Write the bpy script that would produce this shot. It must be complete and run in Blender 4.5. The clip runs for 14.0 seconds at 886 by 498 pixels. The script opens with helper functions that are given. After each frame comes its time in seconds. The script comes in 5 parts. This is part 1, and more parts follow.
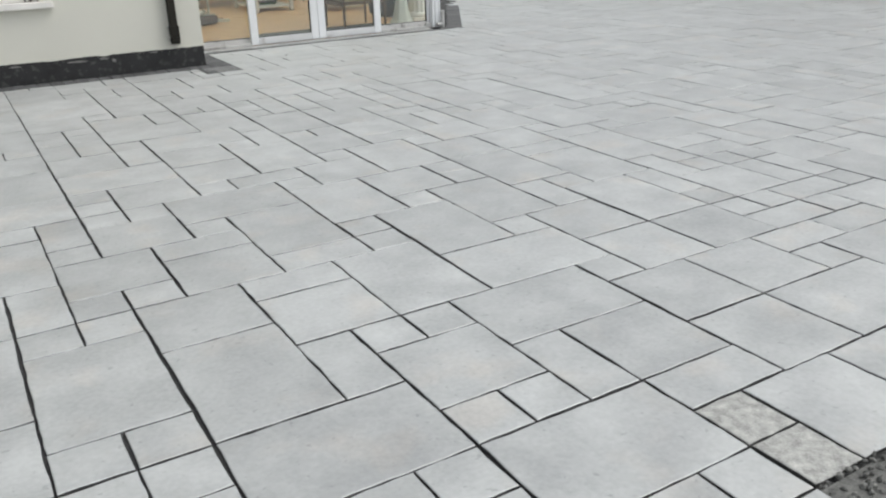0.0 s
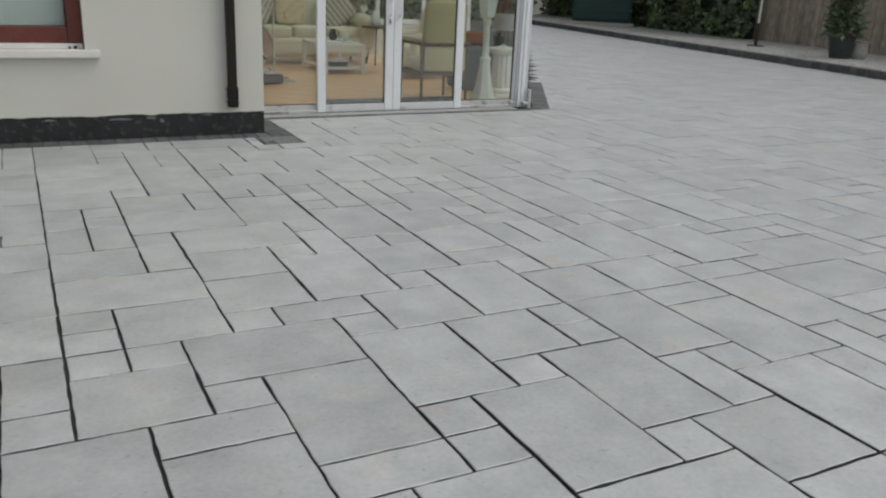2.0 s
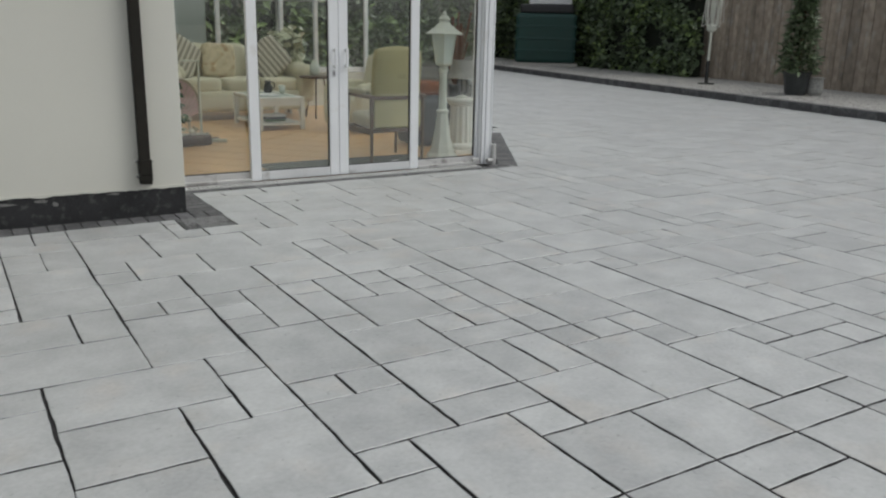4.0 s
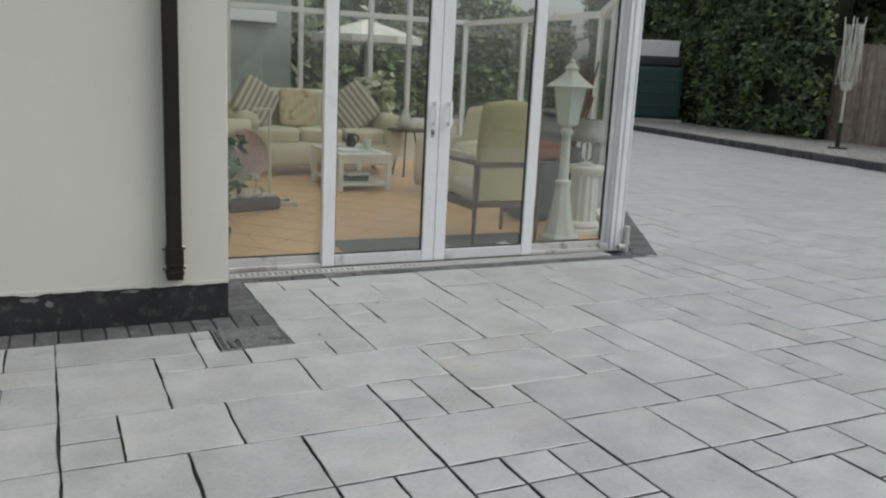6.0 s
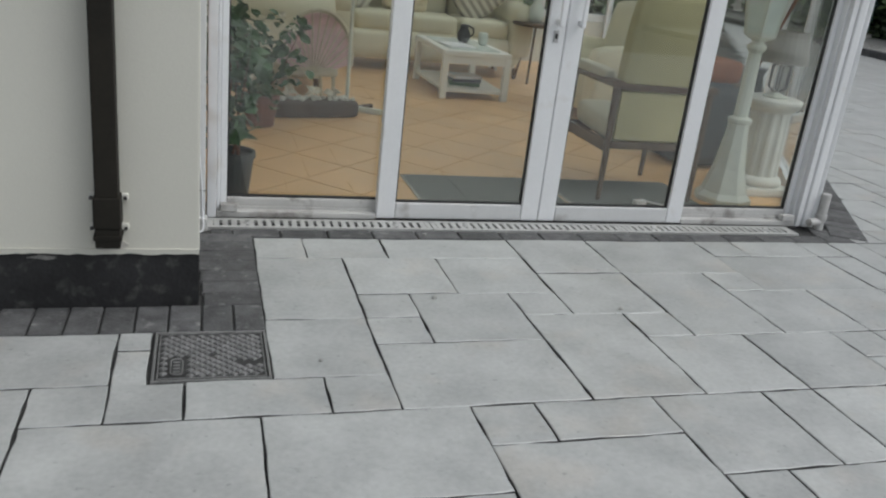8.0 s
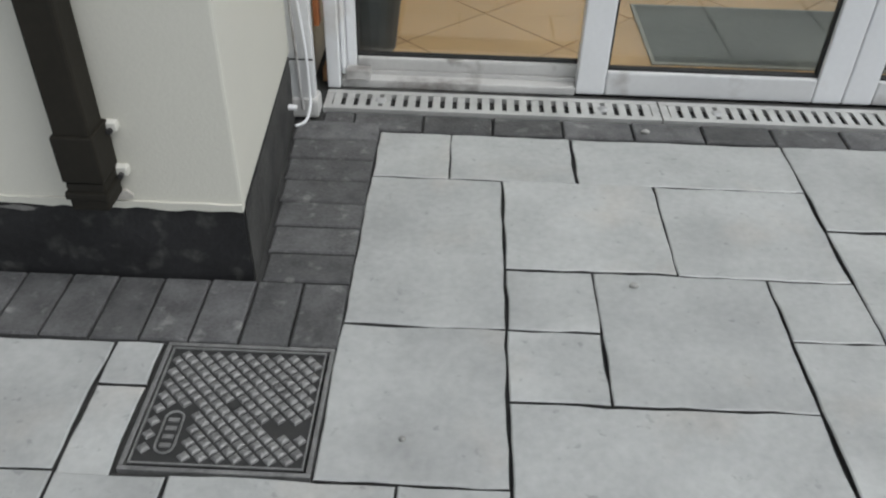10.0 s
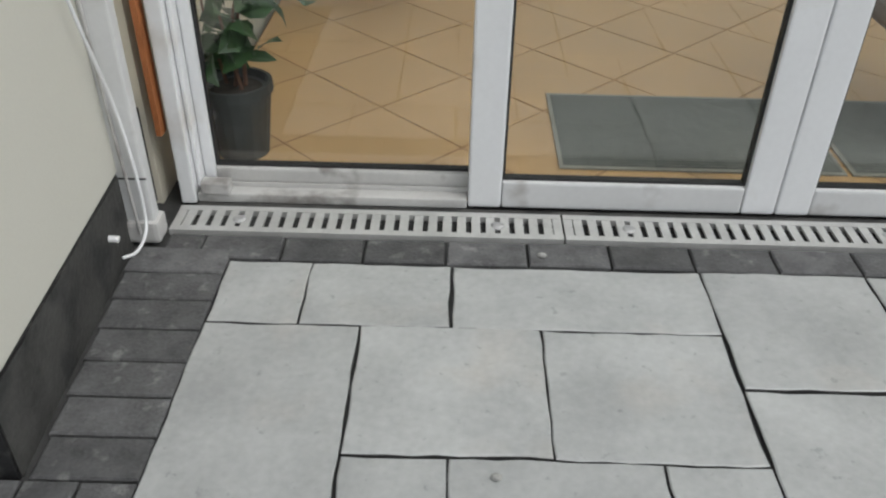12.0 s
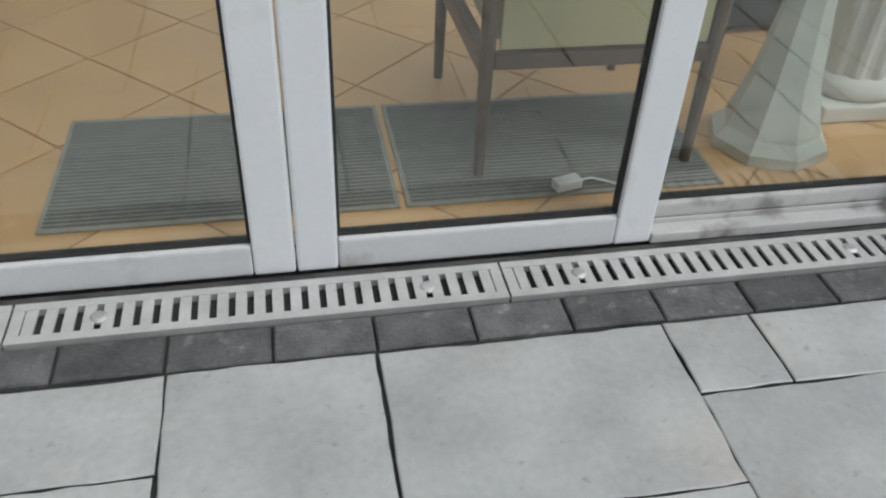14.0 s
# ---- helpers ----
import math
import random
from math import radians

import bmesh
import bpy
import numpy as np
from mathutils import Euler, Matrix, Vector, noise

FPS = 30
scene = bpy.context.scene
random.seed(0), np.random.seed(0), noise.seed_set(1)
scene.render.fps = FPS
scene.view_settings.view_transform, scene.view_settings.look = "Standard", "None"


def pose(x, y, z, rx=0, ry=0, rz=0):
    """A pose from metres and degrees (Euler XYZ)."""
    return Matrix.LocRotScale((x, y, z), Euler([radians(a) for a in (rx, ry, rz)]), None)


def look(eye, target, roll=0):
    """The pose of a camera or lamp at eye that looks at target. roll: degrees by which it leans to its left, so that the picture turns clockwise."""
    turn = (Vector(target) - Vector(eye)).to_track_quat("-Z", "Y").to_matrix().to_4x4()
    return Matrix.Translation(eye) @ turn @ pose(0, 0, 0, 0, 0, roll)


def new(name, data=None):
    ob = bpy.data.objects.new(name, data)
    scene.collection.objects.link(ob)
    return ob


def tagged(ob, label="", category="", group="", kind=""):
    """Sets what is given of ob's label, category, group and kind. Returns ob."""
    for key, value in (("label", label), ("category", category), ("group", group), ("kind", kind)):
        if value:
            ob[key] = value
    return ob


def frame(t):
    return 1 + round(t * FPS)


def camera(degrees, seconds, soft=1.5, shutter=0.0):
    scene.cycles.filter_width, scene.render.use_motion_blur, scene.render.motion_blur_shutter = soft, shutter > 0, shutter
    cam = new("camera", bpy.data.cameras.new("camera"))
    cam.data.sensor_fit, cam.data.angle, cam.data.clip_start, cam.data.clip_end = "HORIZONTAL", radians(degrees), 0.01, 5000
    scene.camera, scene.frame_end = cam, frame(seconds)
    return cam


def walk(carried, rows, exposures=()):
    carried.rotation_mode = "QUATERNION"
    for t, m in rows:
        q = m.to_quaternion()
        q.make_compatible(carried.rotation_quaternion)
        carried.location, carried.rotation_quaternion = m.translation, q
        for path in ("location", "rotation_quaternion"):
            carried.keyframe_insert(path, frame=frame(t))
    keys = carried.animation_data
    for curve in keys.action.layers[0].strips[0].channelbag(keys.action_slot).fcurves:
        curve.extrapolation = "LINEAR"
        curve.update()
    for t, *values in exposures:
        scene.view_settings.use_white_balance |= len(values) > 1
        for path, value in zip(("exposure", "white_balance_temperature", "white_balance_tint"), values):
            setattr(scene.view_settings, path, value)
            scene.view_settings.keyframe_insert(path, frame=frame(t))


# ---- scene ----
cam = camera(56.7, 14.0, soft=2.2)
PATH = [
    (0, (-0.124, -0.455, 1.304), (0.823, 1.137, 0.549), -1.6),
    (0.5, (-0.017, -0.21, 1.296), (0.916, 1.428, 0.627), 1.1),
    (1, (0.011, 0.104, 1.31), (0.939, 1.749, 0.652), 3.0),
    (1.5, (0.11, 0.406, 1.285), (1.039, 2.059, 0.65), 2.1),
    (2, (0.238, 0.735, 1.295), (1.119, 2.421, 0.678), 2.5),
    (2.5, (0.286, 1.087, 1.3), (1.193, 2.759, 0.682), 3.4),
    (3, (0.439, 1.418, 1.278), (1.385, 3.07, 0.664), 1.1),
    (3.5, (0.58, 1.756, 1.312), (1.594, 3.375, 0.719), 1.4),
    (3.7, (0.614, 1.801, 1.3), (1.629, 3.429, 0.736), 1.4),
    (5.8, (1.205, 3.348, 1.304), (2.13, 5.071, 0.887), 2.3),
    (6, (1.279, 3.517, 1.297), (2.136, 5.275, 0.879), 2.8),
    (6.5, (1.513, 3.85, 1.27), (2.317, 5.628, 0.831), 4.4),
    (7, (1.72, 4.238, 1.271), (2.516, 6.0, 0.761), 5.7),
    (7.5, (1.947, 4.619, 1.27), (2.536, 6.444, 0.703), 5.2),
    (8, (2.1, 5.043, 1.227), (2.663, 6.835, 0.538), 6.5),
    (8.5, (2.226, 5.434, 1.21), (2.652, 7.188, 0.349), 6.6),
    (8.7, (2.293, 5.593, 1.217), (2.583, 7.345, 0.297), 5.2),
    (10.8, (2.584, 6.494, 1.174), (2.524, 7.994, -0.147), 0.9),
    (11, (2.607, 6.504, 1.191), (2.56, 8.071, -0.05), -0.0),
    (11.5, (2.781, 6.565, 1.193), (2.765, 8.22, 0.07), 0.6),
    (12, (2.84, 6.762, 1.167), (2.818, 8.399, 0.018), 1.1),
    (12.5, (2.934, 6.966, 1.164), (2.918, 8.585, -0.012), 0.7),
    (13, (3.148, 7.044, 1.171), (3.187, 8.638, -0.032), 2.3),
    (13.5, (3.388, 7.1, 1.13), (3.517, 8.694, -0.07), 1.3),
    (14, (3.699, 7.227, 1.147), (4.041, 8.764, -0.084), 3.0),
]
walk(cam, [(t, look(eye, target, roll)) for t, eye, target, roll in PATH],
     [(0, 0.38, 6400, 8), (0.5, 0.22, 6400, 8), (1.0, 0.06, 6400, 8), (1.5, -0.06, 6400, 8), (2.0, -0.12, 6400, 8), (6.5, -0.04, 6350, 8), (8.5, -0.15, 6250, 8), (11, 0.03, 6280, 8), (12.5, -0.04, 6400, 8), (14, -0.01, 6230, 8)])

# ---- world and light ----
world = bpy.data.worlds.new("overcast_sky")
world.use_nodes = True
scene.world = world
wn = world.node_tree.nodes
sky = wn.new("ShaderNodeTexSky")
sky.sky_type, sky.sun_disc = "NISHITA", False
sky.sun_elevation, sky.sun_rotation = radians(57), radians(119)
sky.dust_density, sky.air_density = 4.0, 1.0
grey = wn.new("ShaderNodeHueSaturation")
grey.inputs["Saturation"].default_value = 0.22
world.node_tree.links.new(sky.outputs[0], grey.inputs["Color"])
world.node_tree.links.new(grey.outputs[0], wn["Background"].inputs[0])
wn["Background"].inputs[1].default_value = 0.145

sun = new("sun", bpy.data.lights.new("sun", "SUN"))
sun.data.energy, sun.data.angle, sun.data.color = 0.55, radians(35), (1.0, 0.97, 0.93)
SUN_AZ, SUN_EL = radians(119), radians(57)
to_sun = Vector((math.sin(SUN_AZ) * math.cos(SUN_EL), math.cos(SUN_AZ) * math.cos(SUN_EL), math.sin(SUN_EL)))
sun.matrix_world = look(to_sun * 20, (0, 0, 0))


# ---- materials ----
def material(name, colour, rough=0.6, scale=8.0, vary=0.15, bump=0.1, fine=90.0, metal=0.0, each=0.0, spec=0.5, second=None, second_scale=2.0, second_at=0.55, pits=0.0):
    """Base colour with coarse stains, fine grain and relief; each: change from piece to piece."""
    m = bpy.data.materials.new(name)
    m.use_nodes = True
    nodes, links = m.node_tree.nodes, m.node_tree.links
    b = nodes["Principled BSDF"]
    b.inputs["Metallic"].default_value = metal
    b.inputs["Specular IOR Level"].default_value = spec
    geo = nodes.new("ShaderNodeNewGeometry")
    place = nodes.new("ShaderNodeVectorMath")
    place.operation = "ADD"
    links.new(geo.outputs["Position"], place.inputs[0])
    info = nodes.new("ShaderNodeObjectInfo")
    if each:
        push = nodes.new("ShaderNodeMath")
        push.operation = "ADD"
        links.new(info.outputs["Random"], push.inputs[0])
        links.new(geo.outputs["Random Per Island"], push.inputs[1])
        far = nodes.new("ShaderNodeMath")
        far.operation = "MULTIPLY"
        far.inputs[1].default_value = 37.0
        links.new(push.outputs[0], far.inputs[0])
        links.new(far.outputs[0], place.inputs[1])
    coarse = nodes.new("ShaderNodeTexNoise")
    coarse.inputs["Scale"].default_value, coarse.inputs["Detail"].default_value = scale, 5.0
    grain = nodes.new("ShaderNodeTexNoise")
    grain.inputs["Scale"].default_value, grain.inputs["Detail"].default_value = fine, 4.0
    links.new(place.outputs[0], coarse.inputs["Vector"])
    links.new(place.outputs[0], grain.inputs["Vector"])
    total = nodes.new("ShaderNodeMath")
    total.operation = "MULTIPLY_ADD"
    total.inputs[1].default_value = 0.45
    links.new(grain.outputs["Fac"], total.inputs[0])
    links.new(coarse.outputs["Fac"], total.inputs[2])
    spread = nodes.new("ShaderNodeMapRange")
    spread.inputs["From Min"].default_value, spread.inputs["From Max"].default_value = 0.45, 1.0
    spread.inputs["To Min"].default_value, spread.inputs["To Max"].default_value = 1 - vary, 1 + vary
    links.new(total.outputs[0], spread.inputs["Value"])
    value = spread.outputs["Result"]
    if each:
        own = nodes.new("ShaderNodeMapRange")
        own.inputs["From Max"].default_value = 2.0
        own.inputs["To Min"].default_value, own.inputs["To Max"].default_value = 1 - each, 1 + each
        frac = nodes.new("ShaderNodeMath")
        frac.operation = "PINGPONG"
        frac.inputs[1].default_value = 2.0
        triple = nodes.new("ShaderNodeMath")
        triple.operation = "MULTIPLY"
        triple.inputs[1].default_value = 7.3
        links.new(push.outputs[0], triple.inputs[0])
        links.new(triple.outputs[0], frac.inputs[0])
        links.new(frac.outputs[0], own.inputs["Value"])
        both = nodes.new("ShaderNodeMath")
        both.operation = "MULTIPLY"
        links.new(value, both.inputs[0])
        links.new(own.outputs["Result"], both.inputs[1])
        value = both.outputs[0]
    if pits:
        speck, dark_speck, spotted = nodes.new("ShaderNodeTexNoise"), nodes.new("ShaderNodeMapRange"), nodes.new("ShaderNodeMath")
        speck.inputs["Scale"].default_value, speck.inputs["Detail"].default_value = pits, 3.0
        dark_speck.inputs["From Min"].default_value, dark_speck.inputs["From Max"].default_value = 0.66, 0.74
        dark_speck.inputs["To Min"].default_value, dark_speck.inputs["To Max"].default_value = 1.0, 0.74
        spotted.operation = "MULTIPLY"
        links.new(place.outputs[0], speck.inputs["Vector"])
        links.new(speck.outputs["Fac"], dark_speck.inputs["Value"])
        links.new(value, spotted.inputs[0])
        links.new(dark_speck.outputs["Result"], spotted.inputs[1])
        value = spotted.outputs[0]
    tint = nodes.new("ShaderNodeVectorMath")
    tint.operation = "SCALE"
    links.new(value, tint.inputs["Scale"])
    if second:
        patch = nodes.new("ShaderNodeTexNoise")
        patch.inputs["Scale"].default_value, patch.inputs["Detail"].default_value = second_scale, 6.0
        links.new(place.outputs[0], patch.inputs["Vector"])
        step = nodes.new("ShaderNodeMapRange")
        step.inputs["From Min"].default_value, step.inputs["From Max"].default_value = second_at, second_at + 0.13
        links.new(patch.outputs["Fac"], step.inputs["Value"])
        mix = nodes.new("ShaderNodeMix")
        mix.data_type = "RGBA"
        mix.inputs["A"].default_value, mix.inputs["B"].default_value = (*colour, 1), (*second, 1)
        links.new(step.outputs["Result"], mix.inputs["Factor"])
        links.new(mix.outputs["Result"], tint.inputs[0])
    else:
        tint.inputs[0].default_value = colour
    links.new(tint.outputs[0], b.inputs["Base Color"])
    gloss = nodes.new("ShaderNodeMapRange")
    gloss.inputs["To Min"].default_value, gloss.inputs["To Max"].default_value = max(0.05, rough - 0.1), min(1, rough + 0.1)
    links.new(coarse.outputs["Fac"], gloss.inputs["Value"])
    links.new(gloss.outputs["Result"], b.inputs["Roughness"])
    if bump:
        relief = nodes.new("ShaderNodeBump")
        relief.inputs["Strength"].default_value, relief.inputs["Distance"].default_value = bump, 0.01
        links.new(total.outputs[0], relief.inputs["Height"])
        links.new(relief.outputs[0], b.inputs["Normal"])
    return m


def glass_material(name, tint=(0.965, 0.98, 0.97)):
    m = bpy.data.materials.new(name)
    m.use_nodes = True
    nodes, links = m.node_tree.nodes, m.node_tree.links
    nodes.remove(nodes["Principled BSDF"])
    clear, shine, mix = nodes.new("ShaderNodeBsdfTransparent"), nodes.new("ShaderNodeBsdfGlossy"), nodes.new("ShaderNodeMixShader")
    weight, power, amount = nodes.new("ShaderNodeLayerWeight"), nodes.new("ShaderNodeMath"), nodes.new("ShaderNodeMath")
    clear.inputs[0].default_value = (*tint, 1)
    shine.inputs["Roughness"].default_value = 0.01
    weight.inputs["Blend"].default_value = 0.5
    power.operation, amount.operation = "POWER", "MULTIPLY_ADD"
    power.inputs[1].default_value = 5.0
    amount.inputs[1].default_value, amount.inputs[2].default_value = 0.90, 0.085
    links.new(weight.outputs["Facing"], power.inputs[0])
    links.new(power.outputs[0], amount.inputs[0])
    links.new(amount.outputs[0], mix.inputs[0])
    links.new(clear.outputs[0], mix.inputs[1])
    links.new(shine.outputs[0], mix.inputs[2])
    links.new(mix.outputs[0], nodes["Material Output"].inputs[0])
    return m


def striped(name, first, second, scale, rough=0.85, turn=(0, 0, 0)):
    """Woven stripes across a cloth."""
    m = material(name, first, rough, 20, 0.1, 0.2, 300)
    nodes, links = m.node_tree.nodes, m.node_tree.links
    co, mp, wave, mix = nodes.new("ShaderNodeTexCoord"), nodes.new("ShaderNodeMapping"), nodes.new("ShaderNodeTexWave"), nodes.new("ShaderNodeMix")
    mp.inputs["Rotation"].default_value = turn
    wave.inputs["Scale"].default_value = scale
    mix.data_type = "RGBA"
    mix.inputs["A"].default_value, mix.inputs["B"].default_value = (*first, 1), (*second, 1)
    links.new(co.outputs["Object"], mp.inputs[0])
    links.new(mp.outputs[0], wave.inputs["Vector"])
    links.new(wave.outputs["Fac"], mix.inputs["Factor"])
    links.new(mix.outputs["Result"], nodes["Principled BSDF"].inputs["Base Color"])
    return m


STONE = material("grey_sandstone", (0.378, 0.387, 0.38), 0.46, 5.0, 0.23, 0.4, 55, each=0.08, spec=1.0, second=(0.40, 0.392, 0.37), second_scale=3.6, second_at=0.56, pits=38)
ROUGH_STONE = material("weathered_stone", (0.36, 0.36, 0.34), 0.8, 30, 0.45, 0.6, 160)
JOINT = material("dark_joint_sand", (0.046, 0.046, 0.045), 0.95, 30, 0.3, 0.5, 250)
PAVER = material("charcoal_paver", (0.10, 0.10, 0.101), 0.75, 16, 0.45, 0.7, 120, each=0.28, second=(0.20, 0.20, 0.195), second_scale=26, second_at=0.60, pits=70)
RENDER = material("cream_render", (0.61, 0.60, 0.535), 0.85, 1.2, 0.04, 0.12, 160, spec=0.3)
BARE = material("bare_mortar", (0.50, 0.48, 0.44), 0.9, 18, 0.3, 0.5, 120)
PLINTH = material("black_plinth_paint", (0.016, 0.016, 0.017), 0.6, 6, 0.5, 0.6, 70, second=(0.05, 0.05, 0.047), second_scale=22, second_at=0.56)
PLINTH_WORN = material("worn_plinth_paint", (0.06, 0.059, 0.056), 0.7, 9, 0.45, 0.6, 80, second=(0.03, 0.03, 0.03), second_scale=8, second_at=0.5)
UPVC = material("white_upvc", (0.77, 0.78, 0.79), 0.35, 3, 0.05, 0.02, 60, second=(0.66, 0.65, 0.63), second_scale=6, second_at=0.60)
UPVC_WORN = material("worn_upvc", (0.62, 0.625, 0.625), 0.45, 4, 0.08, 0.04, 60, second=(0.43, 0.42, 0.41), second_scale=7, second_at=0.57)
UPVC_DIRTY = material("grimy_upvc", (0.52, 0.515, 0.50), 0.5, 6, 0.1, 0.08, 70, second=(0.26, 0.245, 0.23), second_scale=9, second_at=0.54)
GASKET = material("black_gasket", (0.02, 0.02, 0.02), 0.6, 20, 0.1, 0)
PIPE = material("dark_brown_pipe", (0.016, 0.014, 0.010), 0.65, 6, 0.3, 0.1, 80, spec=0.25)
GALV = material("galvanised_grate", (0.57, 0.57, 0.555), 0.42, 12, 0.15, 0.05, 120, metal=0.35)
IRON = material("cast_iron_cover", (0.21, 0.21, 0.207), 0.5, 25, 0.35, 0.25, 150, metal=0.35)
BOLT = material("bolt_steel", (0.5, 0.5, 0.5), 0.5, 10, 0.1, 0, metal=0.6)
GLASS = glass_material("clear_glass")
MAHOGANY = material("red_brown_window_wood", (0.13, 0.032, 0.022), 0.4, 7, 0.3, 0.1, 60)
SILL = material("painted_sill", (0.72, 0.70, 0.66), 0.7, 5, 0.08, 0.15, 90)
BLIND = material("pale_blind", (0.62, 0.70, 0.68), 0.6, 4, 0.05, 0)
TILE = material("terracotta_tile", (0.68, 0.425, 0.20), 0.35, 3.0, 0.10, 0.05, 50, each=0.05)
GROUT = material("tile_grout", (0.40, 0.235, 0.12), 0.9, 20, 0.15, 0.1)
MAT = material("grey_ribbed_mat", (0.17, 0.175, 0.16), 0.9, 25, 0.2, 0.5, 240)
MAT_EDGE = material("mat_edge", (0.33, 0.32, 0.28), 0.8, 25, 0.15, 0.2)
CREAM = material("cream_upholstery", (0.66, 0.63, 0.48), 0.9, 5, 0.08, 0.25, 260)
OLIVE = material("olive_upholstery", (0.45, 0.41, 0.23), 0.9, 4, 0.10, 0.3, 260)
SEAT = material("pale_seat_cloth", (0.55, 0.53, 0.42), 0.9, 6, 0.08, 0.3, 260)
STRIPE = striped("striped_cushion_cloth", (0.62, 0.59, 0.48), (0.27, 0.245, 0.21), 4.5)
FLOWERY = material("flowered_cushion_cloth", (0.60, 0.52, 0.36), 0.9, 18, 0.2, 0.2, 200, second=(0.38, 0.24, 0.12), second_scale=14)
WOOD = material("dark_chair_wood", (0.10, 0.062, 0.035), 0.45, 9, 0.3, 0.1, 120)
WHITE_WOOD = material("white_painted_wood", (0.74, 0.73, 0.67), 0.5, 5, 0.06, 0.05)
PALE_METAL = material("cream_painted_metal", (0.66, 0.68, 0.60), 0.5, 8, 0.1, 0.15, 120)
FROST = material("frosted_lantern_glass", (0.66, 0.72, 0.66), 0.25, 6, 0.05, 0)
PLASTER = material("pedestal_plaster", (0.66, 0.655, 0.60), 0.75, 7, 0.12, 0.25, 90)
BLACK = material("black_metal", (0.03, 0.03, 0.03), 0.5, 10, 0.2, 0)
POT = material("dark_plastic_pot", (0.045, 0.05, 0.05), 0.5, 8, 0.2, 0.05)
TERRA = material("brown_clay", (0.17, 0.075, 0.045), 0.75, 9, 0.25, 0.3)
SOIL = material("potting_soil", (0.035, 0.025, 0.018), 0.95, 40, 0.4, 0.8)
LEAF = material("house_plant_leaf", (0.045, 0.10, 0.035), 0.4, 9, 0.4, 0, each=0.3)
LEAF_DARK = material("hedge_leaf", (0.135, 0.18, 0.10), 0.32, 3, 0.5, 0, each=0.35)
LEAF_LIGHT = material("young_hedge_leaf", (0.22, 0.30, 0.115), 0.36, 3, 0.4, 0, each=0.3)
# near black: the hedge's inner shade is put into this core colour
CORE = material("hedge_shade_black", (0.014, 0.018, 0.010), 0.9, 10, 0.4, 0.4)
PETAL = material("white_petal", (0.76, 0.74, 0.64), 0.6, 20, 0.1, 0)
PINK = material("pink_cloth", (0.72, 0.52, 0.55), 0.9, 12, 0.25, 0.2, 120)
WICKER = material("pale_wicker", (0.58, 0.54, 0.42), 0.7, 40, 0.2, 0.3, 200)
RED = material("terracotta_red_cushion", (0.27, 0.11, 0.06), 0.9, 8, 0.15, 0.2)
SLATE = material("dark_blue_grey_cloth", (0.075, 0.085, 0.09), 0.9, 8, 0.2, 0.2)
SHADE = material("grey_lampshade", (0.36, 0.35, 0.33), 0.8, 12, 0.1, 0.2)
FENCE = material("weathered_fence_board", (0.33, 0.275, 0.22), 0.85, 5, 0.35, 0.3, 60, each=0.28, second=(0.36, 0.33, 0.29), second_scale=3)
GRAVEL = material("grey_gravel", (0.36, 0.35, 0.325), 0.9, 22, 0.4, 0.9, 120, each=0.3)
GRAVEL_DARK = material("dark_wet_gravel", (0.13, 0.13, 0.12), 0.7, 30, 0.5, 0.8, 160, each=0.45)
TANK = material("green_plastic_tank", (0.012, 0.055, 0.045), 0.45, 2, 0.12, 0.03)
WHITE_BOX = material("white_plastic", (0.80, 0.80, 0.80), 0.5, 4, 0.04, 0)
EARTH = material("ground_earth", (0.11, 0.10, 0.08), 0.95, 2, 0.3, 0.5)
ROOF = material("grey_roof_felt", (0.12, 0.12, 0.125), 0.9, 4, 0.2, 0.3)
GREY_WALL = material("grey_green_wall", (0.34, 0.37, 0.33), 0.9, 1.2, 0.12, 0.2)
INNER = material("inside_plaster", (0.70, 0.66, 0.55), 0.9, 1.5, 0.05, 0.1)
POLY = bpy.data.materials.new("roof_polycarbonate")
POLY.use_nodes = True
_n, _l = POLY.node_tree.nodes, POLY.node_tree.links
_n.remove(_n["Principled BSDF"])
_t, _c, _x = _n.new("ShaderNodeBsdfTranslucent"), _n.new("ShaderNodeBsdfTransparent"), _n.new("ShaderNodeMixShader")
_t.inputs[0].default_value, _c.inputs[0].default_value = (0.85, 0.86, 0.84, 1), (0.8, 0.82, 0.8, 1)
_x.inputs[0].default_value = 0.4
_l.new(_c.outputs[0], _x.inputs[1])
_l.new(_t.outputs[0], _x.inputs[2])
_l.new(_x.outputs[0], _n["Material Output"].inputs[0])


# ---- building helpers ----
def box(bm, x0, x1, y0, y1, z0, z1, bevel=0.0, m=None):
    made = bmesh.ops.create_cube(bm, size=1)["verts"]
    for v in made:
        v.co = Vector((x0 + (v.co.x + 0.5) * (x1 - x0), y0 + (v.co.y + 0.5) * (y1 - y0), z0 + (v.co.z + 0.5) * (z1 - z0)))
    if m is not None:
        bmesh.ops.transform(bm, matrix=m, verts=made)
    if bevel:
        edges = list({e for v in made for e in v.link_edges})
        bmesh.ops.bevel(bm, geom=edges, offset=bevel, segments=2, affect="EDGES", profile=0.6)
    return bm


def B(*a, bevel=0.0, m=None):
    return box(bmesh.new(), *a, bevel=bevel, m=m)


